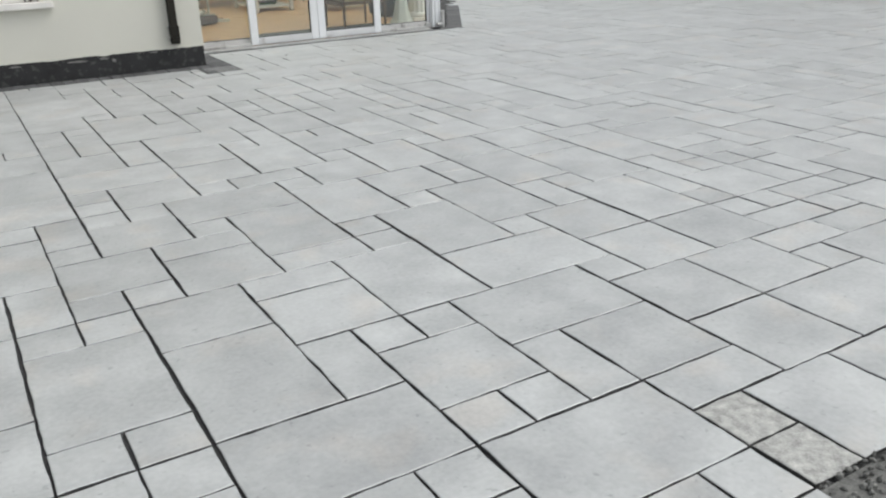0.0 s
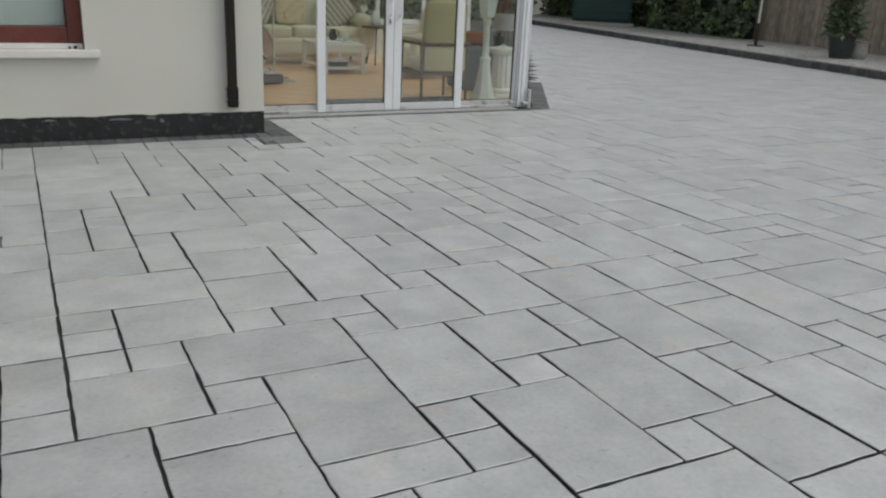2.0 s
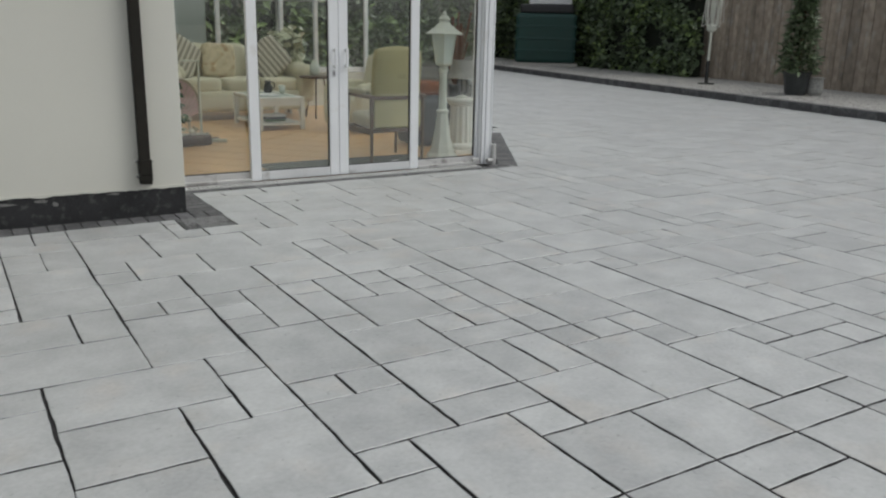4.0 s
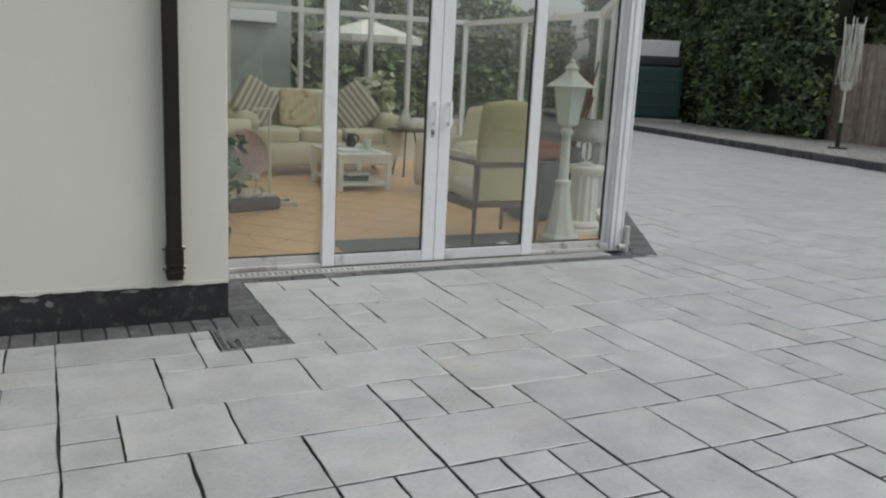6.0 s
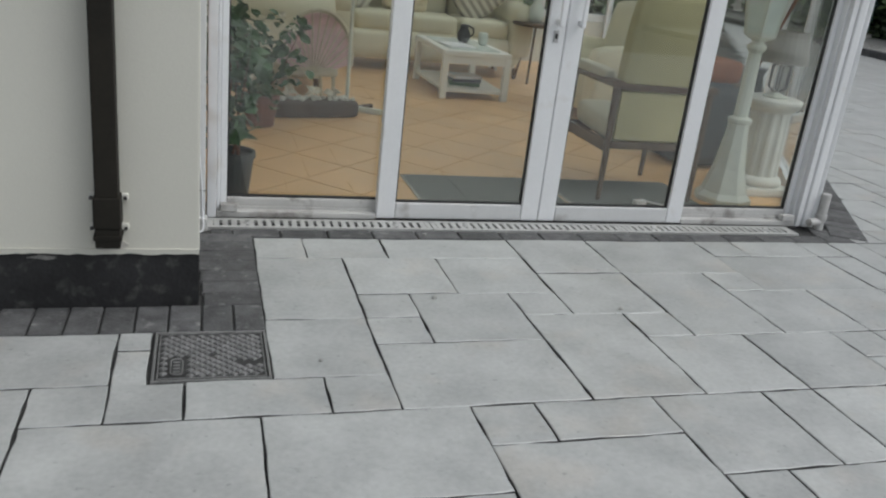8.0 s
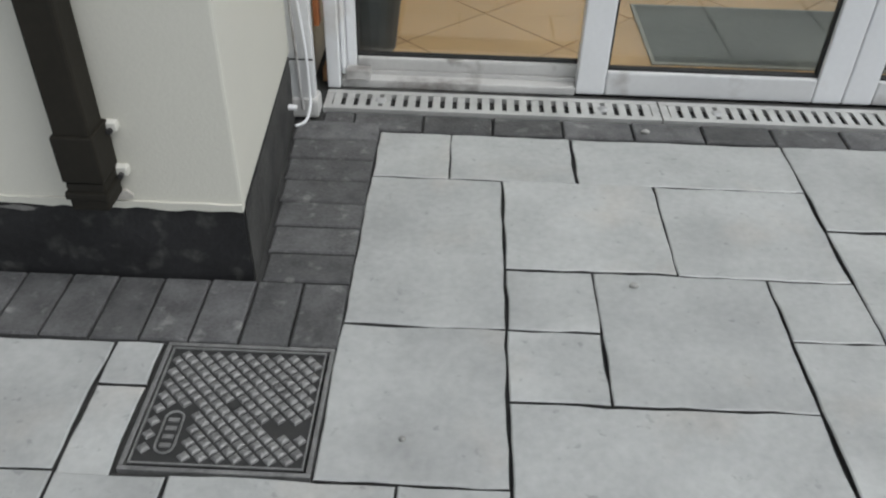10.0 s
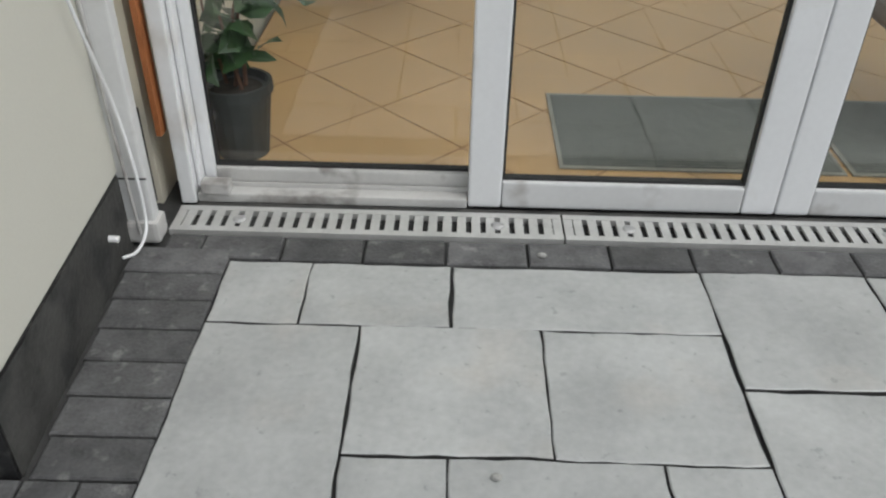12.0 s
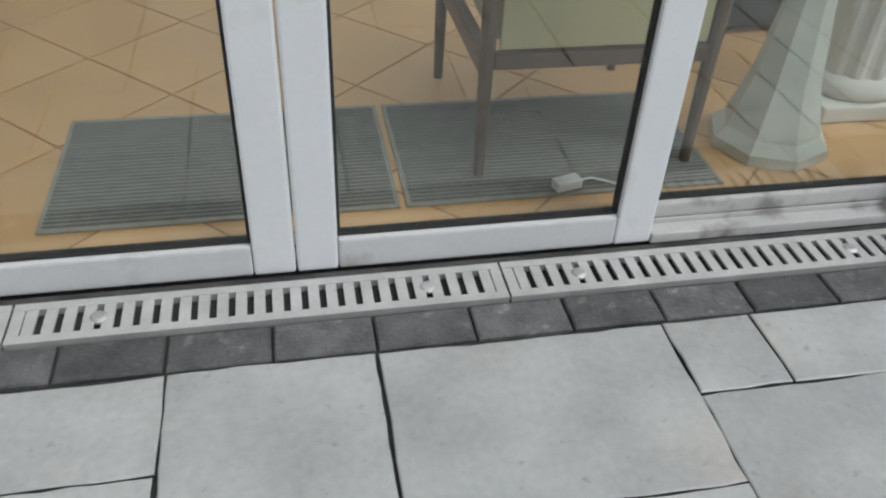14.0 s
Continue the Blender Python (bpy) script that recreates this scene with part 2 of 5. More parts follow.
def lathe(profile, steps=20, bm=None, at=(0, 0, 0)):
    """A turned form from (radius, height) pairs."""
    bm = bm or bmesh.new()
    rings = []
    for r, z in profile:
        rings.append([bm.verts.new((at[0] + r * math.cos(2 * math.pi * k / steps), at[1] + r * math.sin(2 * math.pi * k / steps), at[2] + z)) for k in range(steps)])
    for lo, hi in zip(rings, rings[1:]):
        for k in range(steps):
            bm.faces.new((lo[k], lo[(k + 1) % steps], hi[(k + 1) % steps], hi[k]))
    bm.faces.new(rings[0][::-1])
    bm.faces.new(rings[-1])
    return bm


def rod(bm, p, q, r0, r1=None, steps=8):
    r1 = r0 if r1 is None else r1
    p, q = Vector(p), Vector(q)
    turn = (q - p).to_track_quat("Z", "Y").to_matrix()
    ends = []
    for c, r in ((p, r0), (q, r1)):
        ends.append([bm.verts.new(c + turn @ Vector((r * math.cos(2 * math.pi * k / steps), r * math.sin(2 * math.pi * k / steps), 0))) for k in range(steps)])
    for k in range(steps):
        bm.faces.new((ends[0][k], ends[0][(k + 1) % steps], ends[1][(k + 1) % steps], ends[1][k]))
    bm.faces.new(ends[0][::-1])
    bm.faces.new(ends[1])
    return bm


def tube(bm, points, r, steps=7):
    for p, q in zip(points, points[1:]):
        rod(bm, p, q, r, r, steps)
    return bm


def cushion(bm, w, d, h, m=None, soft=0.35, cuts=6):
    """A stuffed block: rounded and slightly swollen."""
    tmp = bmesh.new()
    bmesh.ops.create_cube(tmp, size=1)
    bmesh.ops.subdivide_edges(tmp, edges=tmp.edges[:], cuts=cuts, use_grid_fill=True)
    verts = tmp.verts
    for v in verts:
        c = v.co * 2
        k = 5.0
        n = (abs(c.x) ** k + abs(c.y) ** k + abs(c.z) ** k) ** (1 / k)
        c = c.lerp(c / max(n, 1e-6), soft * 2 if soft < 0.5 else 1.0)
        bulge = 1 + 0.06 * (1 - min(1, abs(c.x))) * (1 - min(1, abs(c.y)))
        v.co = Vector((c.x * w / 2, c.y * d / 2, c.z * h / 2 * bulge))
    if m is not None:
        bmesh.ops.transform(tmp, matrix=m, verts=tmp.verts[:])
    me = bpy.data.meshes.new("stuffing")
    tmp.to_mesh(me)
    tmp.free()
    bm.from_mesh(me)
    bpy.data.meshes.remove(me)
    return bm


def thicken(bm, way):
    """Give a flat sheet its thickness."""
    out = bmesh.ops.extrude_face_region(bm, geom=bm.faces[:])
    bmesh.ops.translate(bm, vec=way, verts=[g for g in out["geom"] if isinstance(g, bmesh.types.BMVert)])


def mesh_of(bm, name, mat, smooth=False):
    bmesh.ops.recalc_face_normals(bm, faces=bm.faces)
    me = bpy.data.meshes.new(name)
    bm.to_mesh(me)
    bm.free()
    me.materials.append(mat)
    if smooth:
        for p in me.polygons:
            p.use_smooth = True
    return me


def part(name, bm, mat, parent=None, label="", smooth=False):
    ob = new(name, mesh_of(bm, name, mat, smooth))
    if parent is not None:
        ob.parent = parent
    if label:
        ob["label"] = label
    return ob


def thing(name, at, label, category, group="", kind=""):
    ob = new(name)
    ob.empty_display_size = 0.1
    ob.matrix_world = at if isinstance(at, Matrix) else Matrix.Translation(at)
    return tagged(ob, label, category, group, kind)


def broad_leaves(bm, points, size, rng):
    """Oval leaves with a folded midrib and a drooping tip."""
    for p in points:
        s = size * rng.uniform(0.6, 1.25)
        turn = Euler((rng.uniform(-1.0, 1.0), rng.uniform(-1.0, 1.0), rng.uniform(0, 6.28))).to_matrix()
        mid = [(0, 0), (0.45 * s, 0.06 * s), (0.95 * s, 0.04 * s), (1.4 * s, -0.14 * s)]
        spine = [bm.verts.new(Vector(p) + turn @ Vector((0, y, z))) for y, z in mid]
        for side in (-1, 1):
            rim = [bm.verts.new(Vector(p) + turn @ Vector((side * w * s, y, z + 0.08 * s))) for w, (y, z) in zip((0.36, 0.38), mid[1:3])]
            bm.faces.new((spine[0], spine[1], rim[0]))
            bm.faces.new((spine[1], spine[2], rim[1], rim[0]))
            bm.faces.new((spine[2], spine[3], rim[1]))
    return bm


def leaves(bm, points, size, rng, lean=1.0, long=1.6):
    for p in points:
        s = size * rng.uniform(0.6, 1.3)
        turn = Euler((rng.uniform(-1.2, 1.2) * lean, rng.uniform(-1.2, 1.2) * lean, rng.uniform(0, 6.28))).to_matrix()
        a = [Vector((0, 0, 0)), Vector((s * 0.42, s * long * 0.45, s * 0.1)), Vector((0, s * long, -s * 0.12)), Vector((-s * 0.42, s * long * 0.45, s * 0.1))]
        vs = [bm.verts.new(Vector(p) + turn @ v) for v in a]
        bm.faces.new((vs[0], vs[1], vs[2]))
        bm.faces.new((vs[0], vs[2], vs[3]))
    return bm


# ---- ground ----
U = 0.197                     # laying module of the flags
GX, GY = 2.645, 8.16          # a joint crossing near the doors


def kerb_x(y):
    return 13.62 + 0.198 * (y - 9.92)


ground = tagged(part("ground", B(-400, 400, -400, 400, -0.6, -0.045), EARTH), "brown earth beneath the paving and gardens", "ground", kind="structure")
bm = bmesh.new()
vs = [bm.verts.new(v) for v in ((-8, -6, -0.013), (kerb_x(-6), -6, -0.013), (kerb_x(34), 34, -0.013), (-8, 34, -0.013))]
bm.faces.new(vs)
thicken(bm, (0, 0, -0.03))
joint_bed = tagged(part("paving_bed", bm, JOINT), "dark sand filling the joints between flags", "paving", kind="structure")

# ---- house with the downpipe and brown window ----
WY, CX = 7.69, 2.092
house = thing("house", (0, 0, 0), "cream rendered house with a black painted plinth", "house")
# upper walls are unseen; their 5 m height is chosen to shade the paving
wall = part("wall", B(-8, -0.65, WY, WY + 0.3, 0.192, 5.0), RENDER, house)
part("wall", B(-0.65, 0.72, WY, WY + 0.3, 0.192, 0.69), RENDER, house)
part("wall", B(-0.65, 0.72, WY, WY + 0.3, 2.0, 5.0), RENDER, house)
bm = B(0.72, CX - 0.291, WY, WY + 0.3, 0.192, 5.0)
part("wall", bm, RENDER, house)
SKEW = 0.055    # the return wall runs slightly off square
bm = bmesh.new()
bm.faces.new([bm.verts.new((x, y, 0.192)) for x, y in ((CX - 0.29, WY), (CX, WY), (CX - SKEW, 8.62), (CX - 0.29, 8.62))])
thicken(bm, (0, 0, 4.808))
bmesh.ops.bevel(bm, geom=bm.edges[:], offset=0.007, segments=2, affect="EDGES", profile=0.6)
part("side_wall", bm, RENDER, house)
part("inner_side_wall", B(CX - 0.29, CX - 0.03, 8.622, 14.0, -0.03, 5.0), INNER, house)
bm = bmesh.new()
bm.faces.new([bm.verts.new((x, y, -0.04)) for x, y in ((-8, WY + 0.005), (CX - 0.004, WY + 0.005), (CX - SKEW - 0.004, 8.62), (CX - 0.29, 8.62), (CX - 0.29, WY + 0.3), (-8, WY + 0.3))])
thicken(bm, (0, 0, 0.228))
part("plinth", bm, PLINTH, house, "chipped black painted plinth")
bm = bmesh.new()
bm.faces.new([bm.verts.new((x, y, -0.03)) for x, y in ((CX - 0.001, WY + 0.012), (CX - SKEW - 0.001, 8.60), (CX - SKEW - 0.003, 8.60), (CX - 0.003, WY + 0.012))])
thicken(bm, (0, 0, 0.212))
part("plinth_return", bm, PLINTH_WORN, house, "worn grey plinth paint on the return")
part("plinth_upstand", B(CX - 0.052, CX - 0.043, 8.47, 8.618, 0.0, 0.27), PLINTH, house, "black painted upstand beside the door frame")
# unseen roof, added on top of the raised walls
part("roof", B(-8.2, CX + 0.1, WY - 0.25, 14.2, 5.01, 5.2), ROOF, house)
part("inner_wall", B(-8, -7.8, WY + 0.31, 14, 0, 5.0), INNER, house)
part("inner_wall", B(-8, CX - 0.31, 13.9, 14.1, 0, 5.0), INNER, house)
lip_rng = random.Random(12)
bm = bmesh.new()
above, below, drop = [], [], 0.0
for k in range(int((CX + 0.004 + 2.2) / 0.022) + 1):
    x = min(-2.2 + k * 0.022, CX + 0.004)
    drop = 0.6 * drop + lip_rng.uniform(-0.004, 0.004)
    above.append(bm.verts.new((x, WY - 0.006, 0.203 + lip_rng.uniform(0, 0.004))))
    below.append(bm.verts.new((x, WY - 0.005, 0.187 + drop)))
for k in range(len(above) - 1):
    bm.faces.new((above[k], above[k + 1], below[k + 1], below[k]))
thicken(bm, (0, 0.024, 0))
part("render_lip", bm, RENDER, house, "ragged lower edge of the render")
# flaked paint on the plinth
rng = random.Random(4)
CHIP = material("flaked_paint", (0.20, 0.195, 0.185), 0.9, 20, 0.4, 0.5, 120)
for x, z, w, h in ((0.93, 0.155, 0.11, 0.010), (1.17, 0.160, 0.045, 0.016), (1.25, 0.135, 0.02, 0.02), (0.42, 0.16, 0.06, 0.008), (1.62, 0.172, 0.05, 0.008), (-0.2, 0.15, 0.08, 0.01)):
    bm = bmesh.new()
    bm.faces.new([bm.verts.new((x + w * math.cos(a) * rng.uniform(0.6, 1.1), WY + 0.002, z + h * math.sin(a) * rng.uniform(0.4, 1.2))) for a in [6.283 * i / 13 for i in range(13)]])
    thicken(bm, (0, 0.002, 0))
    part("flaked_patch", bm, CHIP, house)

# brown window and its sill
window_1 = thing("window_1", (0, 0, 0), "red-brown wooden window with a pale blind", "window", kind="structure")
frame_y = WY + 0.10
bm = bmesh.new()
box(bm, 0.615, 0.718, frame_y, frame_y + 0.07, 0.735, 1.995, bevel=0.006)
part("window_frame", bm, MAHOGANY, window_1)
part("window_frame", B(-0.648, -0.55, frame_y, frame_y + 0.07, 0.735, 1.995, bevel=0.006), MAHOGANY, window_1)
part("window_frame", B(-0.548, 0.613, frame_y, frame_y + 0.07, 0.735, 0.855, bevel=0.006), MAHOGANY, window_1)
part("window_frame", B(-0.548, 0.613, frame_y, frame_y + 0.07, 1.9, 1.995, bevel=0.006), MAHOGANY, window_1)
pane = part("pane", B(-0.546, 0.611, frame_y + 0.03, frame_y + 0.038, 0.857, 1.898), GLASS, window_1)
pane.visible_shadow = False
for k in range(37):
    z = 0.86 + k * 0.028
    part("blind_slat", B(-0.54, 0.605, 0, 0.036, 0, 0.002, m=pose(0, frame_y + 0.10, z, 72)), BLIND, window_1)
part("window_sill", B(-0.75, 0.825, WY - 0.055, WY + 0.168, 0.637, 0.694, bevel=0.008), SILL, window_1, "cream painted concrete sill")
part("sill_lip", B(-0.64, 0.712, WY + 0.07, WY + 0.165, 0.696, 0.733, bevel=0.005), SILL, window_1)
bm = bmesh.new()
rod(bm, (0.655, WY + 0.015, 0.700), (0.655, WY + 0.015, 0.722), 0.012)
rod(bm, (0.615, WY + 0.015, 0.700), (0.615, WY + 0.015, 0.716), 0.009)
part("vent_plug", bm, BLACK, window_1)

# downpipe
pipe = thing("downpipe", (1.818, WY, 0), "dark brown square downpipe fixed to the rendered wall", "downpipe")
part("pipe", B(-0.034, 0.034, -0.082, -0.014, 0.36, 4.95, bevel=0.006), PIPE, pipe)
part("socket", B(-0.040, 0.040, -0.088, -0.008, 0.30, 0.40, bevel=0.005), PIPE, pipe)
part("shoe", B(-0.037, 0.037, -0.085, -0.011, 0.235, 0.298, bevel=0.005), PIPE, pipe)
part("socket", B(-0.042, 0.042, -0.09, -0.006, 0.262, 0.278, bevel=0.004), PIPE, pipe)
for z in (0.385, 0.285):
    part("clip", B(-0.058, 0.058, -0.02, 0.0, z - 0.010, z + 0.010, bevel=0.004), PLASTER, pipe, "paint-splashed pipe clip")
    for x in (-0.05, 0.05):
        part("screw", rod(bmesh.new(), (x, -0.036, z), (x, -0.028, z), 0.006), BLACK, pipe)
bm = bmesh.new()
bm.faces.new([bm.verts.new((0.055 * math.cos(a) * rng.uniform(0.7, 1.1), -0.008, 0.222 + 0.022 * math.sin(a) * rng.uniform(0.6, 1.2))) for a in [6.283 * i / 13 for i in range(13)]])
thicken(bm, (0, 0.006, 0))
part("mortar_patch", bm, BARE, pipe)

# ---- conservatory ----
DY = 8.60                       # outer face of the sliding leaves
F1 = (5.285, DY)                # front corner where the angled side begins
F2 = (6.9, 11.25)
BACK = 14.6
room = thing("conservatory", (0, 0, 0), "white framed glazed conservatory with sliding doors", "conservatory")
bm = bmesh.new()
bm.faces.new([bm.verts.new(v) for v in ((CX, DY + 0.075, 0.0265), (F1[0] - 0.01, DY + 0.075, 0.0265), (F2[0] - 0.02, F2[1], 0.0265), (F2[0] - 0.02, BACK, 0.0265), (CX, BACK, 0.0265))])
thicken(bm, (0, 0, -0.05))
part("floor_slab", bm, GROUT, room)
part("dwarf_wall", B(CX + 0.01, F2[0], BACK - 0.02, BACK + 0.2, 0.0, 0.55), RENDER, room)
part("back_rail", B(CX + 0.01, F2[0], BACK, BACK + 0.08, 0.56, 0.64, bevel=0.006), UPVC, room)
part("back_rail", B(CX + 0.01, F2[0], BACK, BACK + 0.08, 2.0, 2.07, bevel=0.006), UPVC, room)
part("back_rail", B(CX + 0.01, F2[0], BACK, BACK + 0.08, 2.42, 2.5, bevel=0.006), UPVC, room)
for x in (2.55, 3.45, 4.42, 5.42, 6.0):
    part("back_mullion", B(x - 0.03, x + 0.03, BACK + 0.002, BACK + 0.078, 0.642, 2.418, bevel=0.006), UPVC, room)
    g = part("pane", B(x + 0.031, x + 0.86, BACK + 0.03, BACK + 0.04, 0.642, 1.998), GLASS, room)
    g.visible_shadow = False
roof_panel = part("roof_panel", B(CX + 0.02, F2[0] + 0.1, DY - 0.05, BACK + 0.15, 2.52, 2.54), POLY, room)
for k in range(6):
    part("rafter", B(2.3 + k * 0.85, 2.35 + k * 0.85, DY + 0.1, BACK, 2.44, 2.515), UPVC, room)
# angled side and far side
for (ax, ay), (bx, by), n in ((F1, F2, 2), (F2, (F2[0], BACK), 2)):
    run = Vector((bx - ax, by - ay, 0))
    m = Matrix.Translation((ax, ay, 0)) @ Matrix.Rotation(math.atan2(run.y, run.x), 4, "Z")
    w = run.length / n
    part("side_rail", B(0.06, run.length, 0.0, 0.07, 0.0, 0.10, bevel=0.005, m=m), UPVC, room)
    part("side_rail", B(0.06, run.length, 0.0, 0.07, 1.98, 2.05, bevel=0.005, m=m), UPVC, room)
    part("side_rail", B(0.06, run.length, 0.0, 0.07, 2.38, 2.5, bevel=0.005, m=m), UPVC, room)
    for k in range(n):
        part("side_mullion", B(w * (k + 1) - 0.05, w * (k + 1) - 0.002, 0.002, 0.068, 0.102, 1.978, bevel=0.005, m=m), UPVC, room)
        g = part("pane", B(w * k + 0.06, w * (k + 1) - 0.052, 0.03, 0.04, 0.102, 1.978, m=m), GLASS, room)
        g.visible_shadow = False

# front frame, two fixed lights and two sliding leaves
door_1 = thing("door_1", (0, 0, 0), "white plastic sliding patio doors, closed", "patio door", kind="structure")
part("jamb", B(2.118, 2.158, DY + 0.005, DY + 0.125, 0.0, 2.12, bevel=0.005), UPVC, door_1)
part("jamb_stop", B(2.160, 2.172, DY + 0.03, DY + 0.115, 0.034, 2.12, bevel=0.004), UPVC, door_1)
part("jamb", B(5.207, 5.240, DY + 0.005, DY + 0.125, 0.0, 2.12, bevel=0.005), UPVC, door_1)
part("corner_post", B(5.242, 5.290, DY - 0.005, DY + 0.09, 0.0, 2.5, bevel=0.012), UPVC, door_1)
part("corner_bead", B(5.194, 5.205, DY + 0.03, DY + 0.1, 0.034, 2.12, bevel=0.003), UPVC, door_1)
part("corner_cap", B(-0.012, 0.03, -0.03, 0.012, 0.0, 2.5, bevel=0.012, m=pose(5.292, DY + 0.012, 0, 0, 0, 58)), UPVC, door_1)
part("head", B(2.118, 5.24, DY + 0.005, DY + 0.125, 2.122, 2.5, bevel=0.005), UPVC, door_1)
for x0, x1, y0 in ((2.160, 2.876, 0.013), (2.877, 4.498, 0.067), (4.499, 5.205, 0.013)):
    part("sill_track", B(x0, x1, DY + y0, DY + 0.125, 0.0, 0.028, bevel=0.005), UPVC_DIRTY, door_1, "grimy sill track")
    part("track_groove", B(x0 + 0.002, x1 - 0.002, DY + 0.070, DY + 0.078, 0.0282, 0.0300), GASKET, door_1)
part("track_rail", B(2.24, 5.12, DY + 0.052, DY + 0.058, 0.029, 0.040), UPVC_DIRTY, door_1)
part("sill_step", B(2.160, 5.205, DY - 0.006, DY + 0.012, -0.01, 0.001, bevel=0.002), PLINTH_WORN, door_1)
for x in (2.175, 5.115):
    part("track_stop", B(x, x + 0.075, DY + 0.004, DY + 0.044, 0.029, 0.062, bevel=0.005), UPVC_DIRTY, door_1)


def leaf(name, x0, x1, y, z0, z1, stile, rail, label, foot=None):
    """One glazed leaf: two stiles, two rails, gasket and pane."""
    ob = part(name, B(x0, x0 + stile, y, y + 0.05, z0, z1, bevel=0.007), UPVC, door_1, label)
    part("stile", B(x1 - stile, x1, y, y + 0.05, z0, z1, bevel=0.007), UPVC, ob)
    part("rail", B(x0 + stile + 0.001, x1 - stile - 0.001, y + 0.001, y + 0.049, z0, z0 + rail, bevel=0.007), foot or UPVC, ob)
    part("rail", B(x0 + stile + 0.001, x1 - stile - 0.001, y + 0.001, y + 0.049, z1 - rail, z1, bevel=0.007), UPVC, ob)
    a, b, c, d = x0 + stile, x1 - stile, z0 + rail, z1 - rail
    bm = bmesh.new()
    box(bm, a, a + 0.007, y + 0.014, y + 0.034, c, d)
    box(bm, b - 0.007, b, y + 0.014, y + 0.034, c, d)
    box(bm, a + 0.007, b - 0.007, y + 0.014, y + 0.034, c, c + 0.008)
    box(bm, a + 0.007, b - 0.007, y + 0.014, y + 0.034, d - 0.008, d)
    part("gasket", bm, GASKET, ob)
    g = part("pane", B(a + 0.007, b - 0.007, y + 0.02, y + 0.026, c + 0.008, d - 0.008), GLASS, ob)
    g.visible_shadow = False
    return ob


leaf("fixed_light", 2.173, 2.93, DY + 0.062, 0.032, 2.12, 0.03, 0.046, "fixed glazed light", UPVC_DIRTY)
left_leaf = leaf("sliding_leaf", 2.878, 3.688, DY + 0.015, 0.005, 2.11, 0.088, 0.078, "sliding glazed leaf", UPVC_WORN)
right_leaf = leaf("sliding_leaf", 3.691, 4.497, DY + 0.015, 0.005, 2.11, 0.088, 0.078, "sliding glazed leaf", UPVC_WORN)
leaf("fixed_light", 4.45, 5.193, DY + 0.062, 0.032, 2.12, 0.03, 0.046, "fixed glazed light", UPVC_DIRTY)
for x, ob in ((3.645, left_leaf), (3.752, right_leaf)):
    bm = B(x - 0.011, x + 0.011, DY - 0.037, DY - 0.021, 0.945, 1.115, bevel=0.006)
    box(bm, x - 0.009, x + 0.009, DY - 0.030, DY + 0.015, 0.952, 0.975, bevel=0.004)
    box(bm, x - 0.009, x + 0.009, DY - 0.030, DY + 0.015, 1.085, 1.108, bevel=0.004)
    part("pull_handle", bm, UPVC, ob, "white pull handle")
part("lock_plate", B(3.632, 3.656, DY + 0.009, DY + 0.015, 0.868, 0.925, bevel=0.004), BOLT, left_leaf, "steel lock plate")
part("keyhole", B(3.638, 3.650, DY + 0.0065, DY + 0.0085, 0.886, 0.910, bevel=0.0005), BLACK, left_leaf)

# white corner pipe, cables and clip between house and doors
gap = thing("corner_trim", (0, 0, 0), "white boxed corner trim with loose cables beside the doors", "trim", kind="structure")
part("trim_board", B(2.030, 2.112, DY - 0.175, DY - 0.135, 0.045, 2.5, bevel=0.006), UPVC_WORN, gap)
part("trim_foot", B(2.03, 2.122, DY - 0.188, DY - 0.12, 0.0, 0.06, bevel=0.012), UPVC_DIRTY, gap)
def smooth_line(points, cuts=6):
    """A soft line through a few points."""
    pts = [Vector(p) for p in (points[0], *points, points[-1])]
    out = []
    for p0, p1, p2, p3 in zip(pts, pts[1:], pts[2:], pts[3:]):
        for k in range(cuts):
            t = k / cuts
            out.append(0.5 * (2 * p1 + (p2 - p0) * t + (2 * p0 - 5 * p1 + 4 * p2 - p3) * t * t + (3 * p1 - p0 - 3 * p2 + p3) * t ** 3))
    return out + [pts[-1]]


part("cable", tube(bmesh.new(), smooth_line([(2.052, DY - 0.26, 1.6), (2.068, DY - 0.29, 1.1), (2.075, DY - 0.30, 0.78), (2.078, DY - 0.25, 0.58), (2.083, DY - 0.19, 0.38), (2.096, DY - 0.186, 0.22), (2.100, DY - 0.192, 0.10), (2.104, DY - 0.22, 0.055), (2.100, DY - 0.28, 0.042), (2.078, DY - 0.31, 0.045)]), 0.0042), UPVC, gap, "loose white cable looping to the plinth")
part("cable", tube(bmesh.new(), smooth_line([(2.060, DY - 0.18, 1.7), (2.056, DY - 0.182, 0.9), (2.062, DY - 0.181, 0.4), (2.070, DY - 0.184, 0.2), (2.078, DY - 0.190, 0.03)]), 0.004), UPVC_DIRTY, gap, "thin grey cable")
part("trim_joint", B(2.029, 2.1135, DY - 0.1765, DY - 0.1745, 0.176, 0.180), GASKET, gap)
part("overflow_pipe", tube(bmesh.new(), [(2.07, DY - 0.335, 0.115), (2.085, DY - 0.335, 0.115), (2.092, DY - 0.335, 0.113)], 0.008), UPVC, gap, "thin white overflow pipe")
part("timber_strip", B(2.092, 2.106, DY - 0.01, DY + 0.03, 0.205, 2.4), material("orange_brown_timber", (0.36, 0.13, 0.045), 0.55, 8, 0.3, 0.15, 70), gap, "orange-brown timber strip")
bm = bmesh.new()
bmesh.ops.create_icosphere(bm, subdivisions=2, radius=0.05, matrix=Matrix.Translation((2.049, DY - 0.045, 0.10)) @ Matrix.Diagonal((0.16, 0.9, 0.8, 1)))
